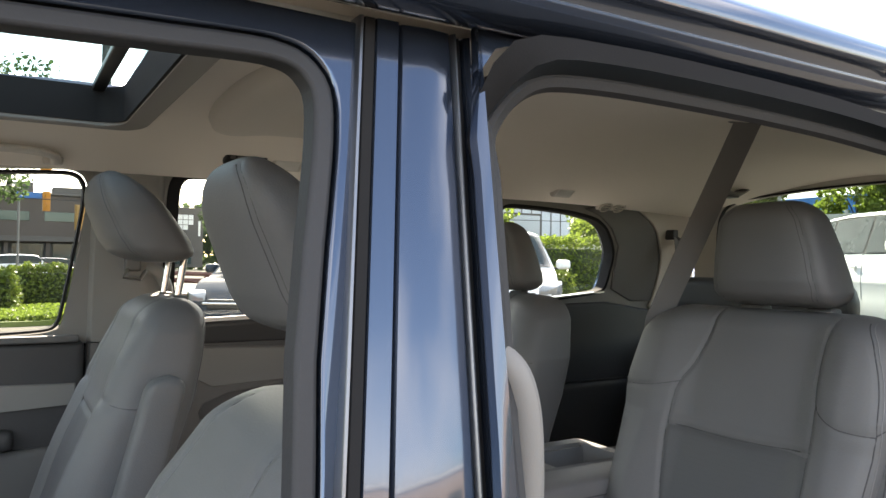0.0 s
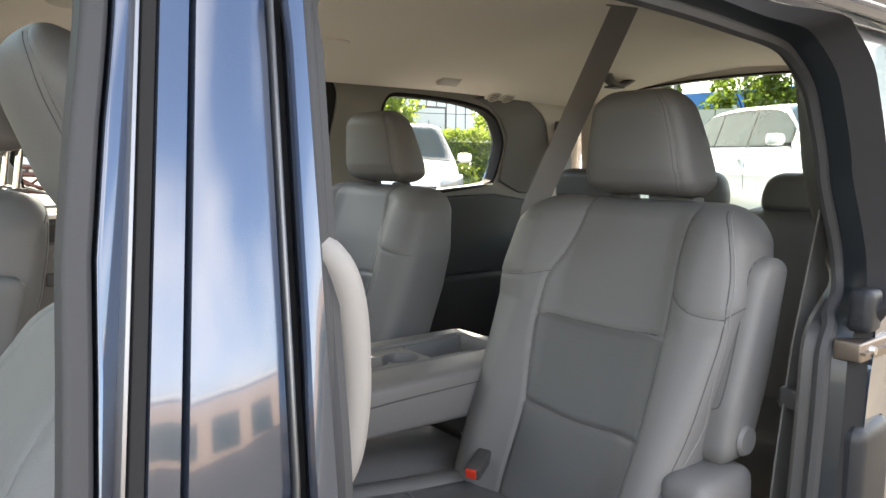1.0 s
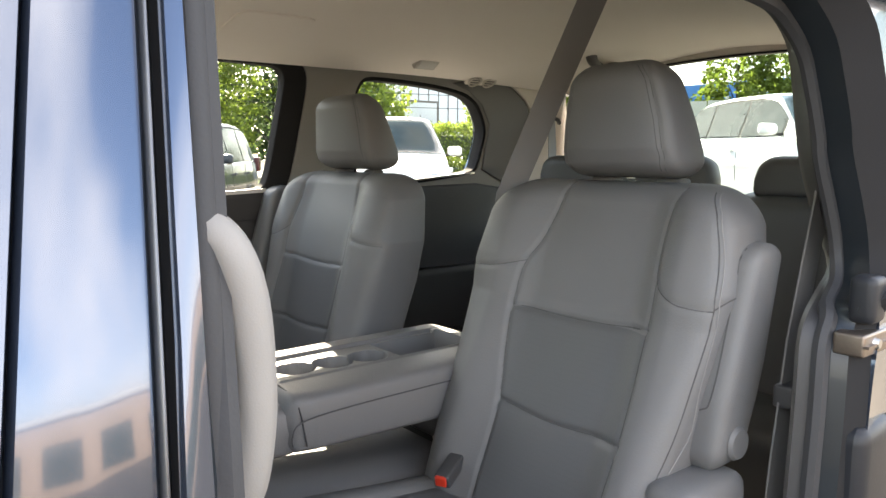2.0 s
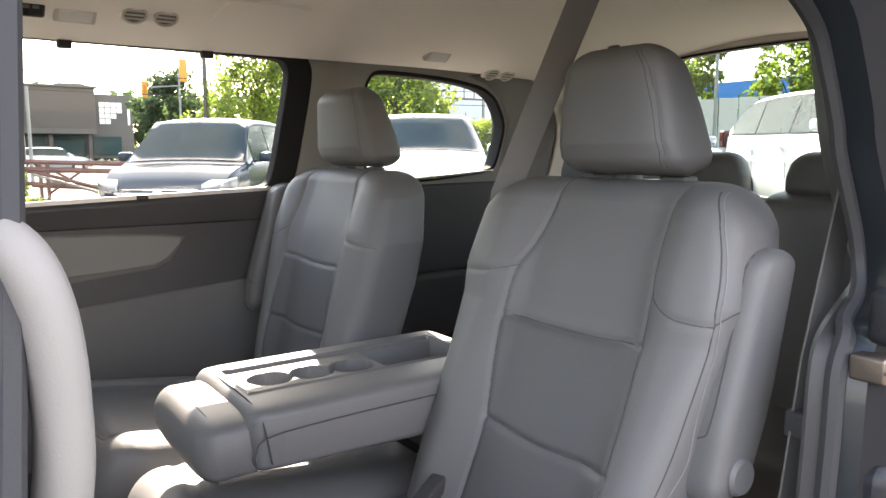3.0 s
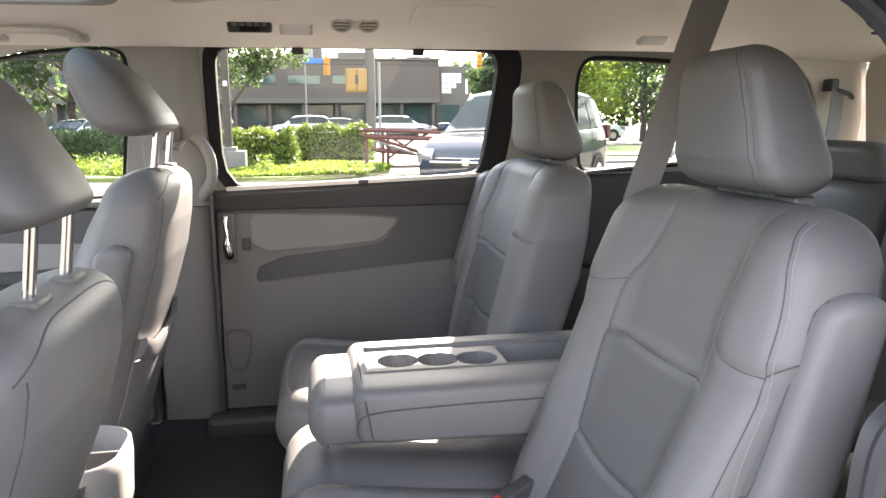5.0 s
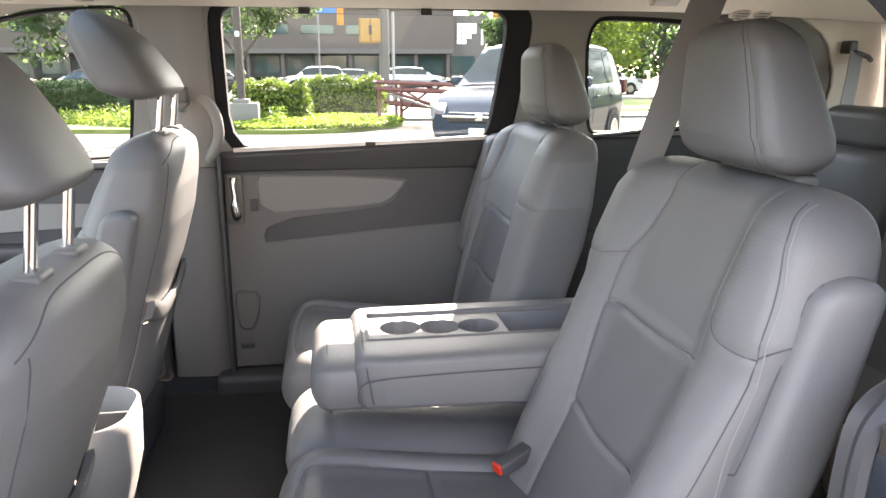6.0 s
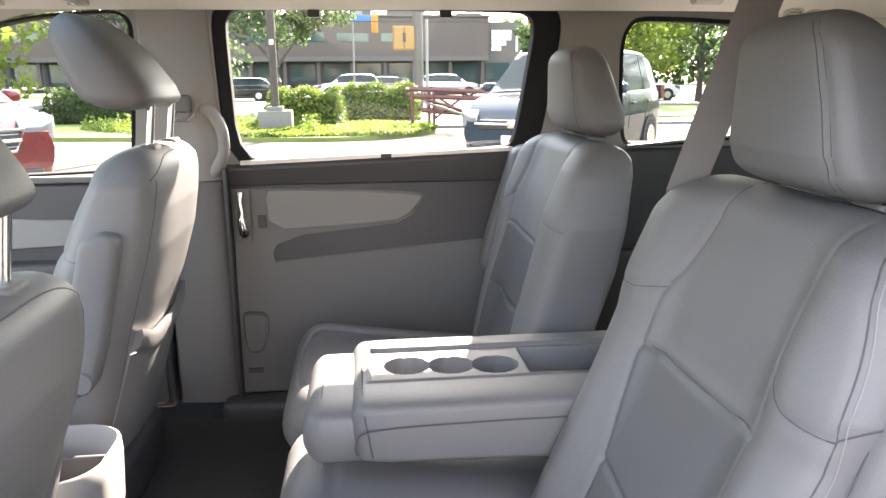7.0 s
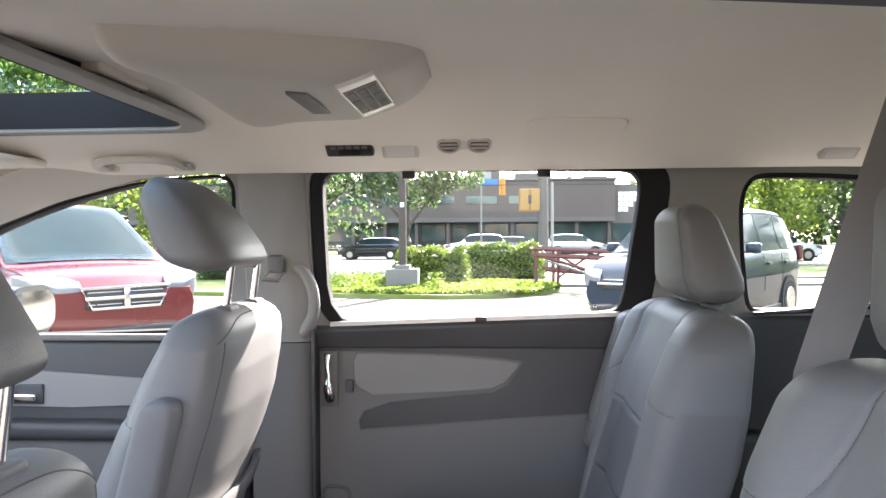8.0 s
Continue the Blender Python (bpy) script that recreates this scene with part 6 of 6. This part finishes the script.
        part("badge", rbox((-0.045, -0.06, nose - 0.14), (0.02, 0.06, nose - 0.045), 0.015), CHROME, t, "plain chrome badge")
    part("bumper_mouth", rbox((-0.02, -w * 0.66, clear + 0.13), (0.10, w * 0.66, clear + 0.27), 0.03), BLACK, t, "black lower grille")
    if grille != "cross":
        part("number_plate", rbox((-0.045, -0.15, clear + 0.28), (0.0, 0.15, clear + 0.40), 0.006), PALE, t, "pale plate with plain bars")
    part("wiper", tube([(wind[0] - 0.02, -w * 0.5, belt + 0.02), (wind[0] + 0.02, 0.0, belt + 0.03), (wind[0] + 0.0, w * 0.6, belt + 0.02)], 0.012, 5), BLACK, t)
    part("underbody", rbox((0.3, -w * 0.88, 0.16), (L - 0.3, w * 0.88, 0.40), 0.03), BLACK, t)
    return t


# the row of cars, nose towards the minivan
RT = 57.0      # the nose (-x) points to (-sin 33, -cos 33)
ux, uy = math.cos(radians(33)), -math.sin(radians(33))
bx, by = 2.52, 8.80
rows_ = (("parked_suv", "dark steel blue compact crossover with chrome grille bar", STEELBLUE, 0.0, dict(L=4.6, W=1.88, H=1.84, hood=1.11, belt=1.13, nose=0.84, wind=(0.98, 1.68))),
         ("parked_suv", "white crossover parked beside the silver one", WHITE, 3.55, dict(L=4.5, H=1.76, hood=1.10, belt=1.10, nose=0.84, wind=(0.92, 1.66))),
         ("parked_car", "pale silver family car parked in the row", SILVER, 6.9, dict(L=4.5, H=1.62, hood=1.06)),
         ("parked_suv", "tall white off-roader at the row's end", WHITE, 9.33, dict(L=4.9, W=1.95, H=1.80, belt=1.18, hood=1.12, nose=0.92, wind=(1.15, 1.95), rear=(4.75, 4.2))))
for nm, lab, pt, k, kw in rows_:
    out_ = 2.74 if k > 9 else 0.0      # the last one stands further out
    px_, py_ = bx + ux * k - 0.545 * out_, by + uy * k - 0.839 * out_
    car(nm, lab, (px_, py_, rise(px_ + 1.2, py_ + 1.8) + 0.004), RT - (4.0 if k == 0 else 0.0), pt, **kw)
car("parked_van", "dark red minivan with a chrome cross grille", (-3.42, 6.62, 0), 143.0, REDPAINT, L=5.1, W=2.0, H=1.90, hood=1.10, belt=1.12, nose=0.92, wind=(0.85, 1.80), rear=(4.95, 4.7), grille="cross")
# street traffic, standing
for nm, lab, pt, x, y, turn, kw in (("street_car", "black saloon car on the street", BLACKPAINT, -9.5, 48, 0, dict(H=1.45, belt=0.95, hood=0.92, nose=0.70, suv=False)),
                                    ("street_suv", "white crossover on the street", WHITE, -2.5, 52, 0, dict(H=1.66)),
                                    ("street_suv", "silver crossover on the street", SILVER, 9.2, 53, 180, dict(H=1.62)),
                                    ("street_car", "dark grey saloon on the street", BLACKPAINT, 5.2, 57, 180, dict(H=1.48, belt=0.97, hood=0.93, nose=0.72, suv=False)),
                                    ("street_car", "white saloon car by the kerb", WHITE, 19.0, 41, 180, dict(H=1.50, belt=0.98, hood=0.94, nose=0.74, suv=False)),
                                    ("street_car", "silver car waiting at the junction", SILVER, -11.0, 33, 60, dict(H=1.48, belt=0.97, hood=0.93, nose=0.72, suv=False))):
    car(nm, lab, (x, y, 0.012), turn, pt, **kw)

# brown office building
b = thing("office_building", "low brown brick office building with flat roof", "building", at=(1.6, 88, 0.6))
def wall_x(x0, x1, name, z0, z1, m_, y0=0.0, y1=0.3):
    return part(name, rbox((x0, y0, z0), (x1, y1, z1), 0.02, 1), m_, b, smooth=False)
part("wall", rbox((-46, 0, 3.0), (14.4, 18, 7.7), 0.05, 1), BRICK, b, smooth=False)
part("corner_wall", rbox((14.2, 1.5, 0), (18.6, 18, 7.2), 0.05, 1), BAND, b, smooth=False)
part("roof", rbox((-46.2, -0.25, 7.7), (14.6, 18.2, 7.95), 0.05, 1), BAND, b, smooth=False)
wall_x(-46, 14.3, "canopy_band", 2.7, 3.25, BAND, -0.5, 0.0)
wall_x(-46, 14.2, "shop_recess", 0.0, 2.7, BLACK, 1.5, 1.8)
for k in range(16):
    wall_x(-45 + 3.9 * k, -44.6 + 3.9 * k, "column", 0.0, 2.7, BRICK, 0.0, 0.5)
    part("shop_window", rbox((-44.3 + 3.9 * k, 1.35, 0.4), (-41.3 + 3.9 * k, 1.45, 2.5), 0.02, 1), CARGLASS, b, smooth=False)
for k in range(9):
    part("band_window", rbox((-40 + 5.2 * k, -0.06, 4.9), (-36.2 + 5.2 * k, 0.02, 5.9), 0.02, 1), CARGLASS, b, "dark strip window", smooth=False)
for i in range(4):
    for j in range(4):
        if i + (3 - j) < 5:
            part("pane", rbox((15.0 + 0.62 * i, 1.40, 3.9 + 0.62 * j), (15.55 + 0.62 * i, 1.47, 4.45 + 0.62 * j), 0.01, 1), LENS, b, "bright window pane", smooth=False)
part("slit_window", rbox((18.0, 1.40, 3.8), (18.25, 1.47, 5.6), 0.01, 1), LENS, b, smooth=False)
for x, w_, h_ in ((-2, 2.6, 1.4), (2.5, 4.5, 1.0), (11, 3.0, 0.5)):
    part("roof_unit", rbox((x, 3, 7.9), (x + w_, 6, 7.9 + h_), 0.05, 1), BAND, b, smooth=False)
part("roof_dish", tube([(-1.0, 2.5, 7.9), (-1.0, 2.5, 9.2)], 0.5, 10, flat=0.4), POLE, b)

# other buildings, fence, billboard
b2 = thing("warehouse", "pale grey clad warehouse behind trees", "building", at=(0, 0, 0))
part("wall", rbox((38.5, 50, 0), (44, 60, 9), 0.05, 1), WALLWHITE, b2, smooth=False)
for k in range(5):
    part("cladding_joint", rbox((38.4 + 1.1 * k, 49.93, 0), (38.46 + 1.1 * k, 50, 9), 0.005, 1), BAND, b2, smooth=False)
b3 = thing("blue_building", "bright blue clad building behind the fence", "building")
part("wall", rbox((49, 6, 0), (61, 34.2, 6.4), 0.05, 1), WALLBLUE, b3, smooth=False)
part("plinth", rbox((48.9, 5.9, 0), (61, 34.3, 1.5), 0.05, 1), WALLWHITE, b3, smooth=False)
bb = thing("billboard", "grey framed billboard on a post", "billboard", at=(31, 40, 0))
part("post", tube([(0, 0, 0), (0, 0, 4)], 0.15, 8), POLE, bb)
part("panel", rbox((-1.6, -0.1, 2.4), (1.6, 0.1, 5.0), 0.03, 1), BAND, bb)
part("face", rbox((-1.45, -0.13, 2.55), (1.45, -0.1, 4.85), 0.01, 1), WALLWHITE, bb)
fn = thing("fence", "pale metal panel fence behind the parked cars", "fence")
for k in range(34):
    fx_, fy_ = 17.2 + 0.318 * k, 19.6 - 0.51 * k
    fz_ = rise(fx_, fy_)
    part("panel", rbox((-0.285, -0.02, -0.1), (0.285, 0.02, 2.05), 0.012, 1, pose(fx_, fy_, fz_, 0, 0, -58)), FENCE, fn, smooth=False)
    if k % 4 == 0:
        part("fence_post", rbox((-0.05, -0.06, -0.1), (0.05, 0.06, 2.15), 0.012, 1, pose(fx_ - 0.16, fy_ + 0.25, fz_, 0, 0, -58)), FENCE, fn, smooth=False)

# poles, signs and signals
def pole(x, y, h, r, material, label, name="utility_pole"):
    t_ = thing(name, label, "pole", "poles", (x, y, 0))
    part("shaft", tube([(0, 0, 0), (0, 0, h)], [r, r * 0.75], 10), material, t_)
    return t_


def signal(parent, dx, dz, rot=0, name="signal_head"):
    m_ = pose(dx, -0.1, dz, 0, 0, rot)
    ob_ = part(name, rbox((-0.17, -0.1, -0.5), (0.17, 0.1, 0.5), 0.03, m=m_), SIGNAL, parent, "amber signal head")
    for k in (-1, 0, 1):
        part("visor", tube([m_ @ Vector((0, -0.1, 0.3 * k)), m_ @ Vector((0, -0.22, 0.3 * k - 0.02))], 0.10, 8), SIGNAL, ob_)
    return ob_


p1 = pole(2.76, 28.2, 11, 0.21, WOOD, "thick grey utility pole with a yellow sign board")
part("cross_arm", tube([(-2.4, 0, 4.6), (0, 0, 4.75)], 0.06, 6), POLE, p1)
part("sign_board", rbox((-0.93, -0.18, 2.47), (-0.55, -0.12, 3.31), 0.03), SIGNBOARD, p1, "weathered amber sign board")
part("sign_board", rbox((-0.52, -0.18, 2.47), (-0.13, -0.12, 3.31), 0.03), SIGNBOARD, p1, "weathered amber sign board")
part("sign_mark", rbox((-0.59, -0.19, 2.74), (-0.47, -0.18, 3.09), 0.004), BLACK, p1, "plain dark bar")
part("sign_frame", rbox((-0.97, -0.12, 2.43), (-0.09, -0.09, 3.35), 0.02), SIGNBOARD, p1)
part("conduit", tube([(0.36, 0, 0), (0.36, 0, 3.6)], 0.06, 8), POLE, p1)
signal(p1, -1.9, 5.0, 20)
p2 = pole(0.20, 40.6, 5.0, 0.06, POLE, "thin street sign pole with a blue name plate", "sign_pole")
part("name_plate", rbox((-0.1, -0.03, 4.42), (1.0, 0.03, 4.72), 0.01), BLUE, p2, "blue street name plate with plain bars")
signal(p2, 1.2, 4.30, 10)
p3 = pole(11.0, 33.5, 12, 0.12, WOOD, "tall dark pole with a signal head")
part("cross_arm", tube([(-1.0, 0, 5.2), (0, 0, 5.2)], 0.04, 6), POLE, p3)
signal(p3, -1.0, 5.0, 160)
p4 = pole(14.0, 48.3, 6.5, 0.09, POLE, "grey mast with an amber signal")
part("cross_arm", tube([(-2.0, 0, 5.4), (0, 0, 5.6)], 0.05, 6), POLE, p4)
signal(p4, -2.2, 5.25, 10)
p5 = pole(-10.5, 47.0, 7, 0.10, POLE, "grey signal mast at the far corner")
signal(p5, -0.5, 4.8, 10)
signal(p5, 0.6, 4.8, -10)
pole(20.4, 12.8, 9, 0.06, POLE, "thin grey lamp post behind the parked cars", "lamp_post")
wire = thing("overhead_wire", "thin black overhead cable across the street", "cable")
part("cable", tube([(-40 + 8 * k, 33, 7.2 - 0.9 + 0.9 * ((k - 6) / 6) ** 2 - 1.7) for k in range(13)], 0.02, 5), BLACK, wire)
wire = thing("overhead_wire", "thin black overhead cable across the street", "cable")
part("cable", tube([(-40 + 8 * k, 34, 6.4 - 0.9 + 0.9 * ((k - 6) / 6) ** 2 - 1.6) for k in range(13)], 0.02, 5), BLACK, wire)

# trees
tree(-3.0, 31, 8.2, 3.7, 11, LEAF, 12000, size=0.11, base=0.50)
tree(-8.5, 36, 9, 3.8, 12, LEAF, 10000, size=0.13, base=0.52)
tree(-13, 44, 10, 4.5, 13, LEAF, 7000, size=0.2)
tree(-15, 26, 9, 4.0, 14, LEAF_LIGHT, 7000)
tree(-20, 22, 9, 4.2, 15, LEAF, 7000)
tree(-24, 34, 11, 5.0, 16, LEAF, 6000, size=0.22)
tree(-30, 20, 10, 5.0, 17, LEAF_LIGHT, 6000, size=0.22)
tree(17.0, 62, 7.4, 2.7, 18, LEAF, 9000, size=0.15)
tree(14.0, 34, 6.6, 2.6, 19, LEAF_LIGHT, 6000, size=0.12)
tree(19, 38, 7.5, 4.2, 20, LEAF, 6500, size=0.14, base=0.48)
tree(23, 36, 7.5, 4.0, 21, LEAF_LIGHT, 6000, size=0.14, base=0.46)
tree(28, 46, 9, 4.2, 22, LEAF, 7000, size=0.2, base=0.2)
tree(25.5, 27, 4.4, 1.5, 23, LEAF_LIGHT, 3500, size=0.10)
for x_, y_, h_, r_, k_ in ((19.4, 18.6, 4.5, 1.5, 24), (21.4, 17.4, 4.9, 1.3, 25), (22.7, 15.6, 4.9, 1.4, 26), (24.2, 12.4, 5.9, 1.7, 27), (25.4, 10.6, 5.7, 1.8, 30), (26.6, 7.8, 5.8, 2.0, 33)):
    tree(x_, y_, h_, r_, k_, LEAF_LIGHT, 4200, size=0.10, base=0.36, trunk=0.07, label="young light green tree behind the fence")
tree(-38, 60, 13, 6, 28, LEAF, 5000, size=0.3)
tree(32, 30, 7, 3.4, 29, LEAF, 6000, size=0.18, base=0.2)
shrub(17.5, 22.5, 31.2, 33.0, 1.5, 32, "light green bushes below the street trees", n=5000)
shrub(12.4, 15.6, 15.0, 16.4, 1.7, 34, "loose green bushes in front of the fence", LEAF_LIGHT, n=6000, z=rise(14.0, 15.7))
shrub(9.5, 12.5, 13.2, 14.6, 0.9, 31, "bright green low hedge behind the parked cars", n=4000, z=0.25)
# far woods
g = np.random.RandomState(40)
P = []
for an in np.linspace(-75, 95, 110):
    rr_ = 125 + g.uniform(-10, 10)
    hh = g.uniform(7, 12)
    c = np.array((rr_ * math.sin(radians(an)), rr_ * math.cos(radians(an)), 0))
    d = g.normal(size=(260, 3)) * np.array([3.0, 2.0, 1.0])
    d[:, 2] = hh * g.uniform(0, 1, 260) ** 0.8
    P.append(c + d)
wob = leaf_object("woods", np.concatenate(P), 0.8, LEAF, 41)
tagged(wob, "dense green line of far trees", "trees", kind="stuff")
# behind the camera: a low pale building across the lot
bk = thing("shop_building", "low pale brick shop building across the car park", "building")
part("wall", rbox((-45, -42, 0), (45, -32, 5.0), 0.05, 1), mat("pale brown brick", (0.36, 0.27, 0.21), 0.85, vary=0.15, scale=0.5, fine=10), bk, smooth=False)
part("roof", rbox((-45.3, -42.3, 5.0), (45.3, -31.7, 5.4), 0.05, 1), WALLWHITE, bk, smooth=False)
for k in range(14):
    part("window", rbox((-42 + 6.2 * k, -32.05, 0.8), (-38 + 6.2 * k, -31.93, 3.4), 0.02, 1), CARGLASS, bk, smooth=False)
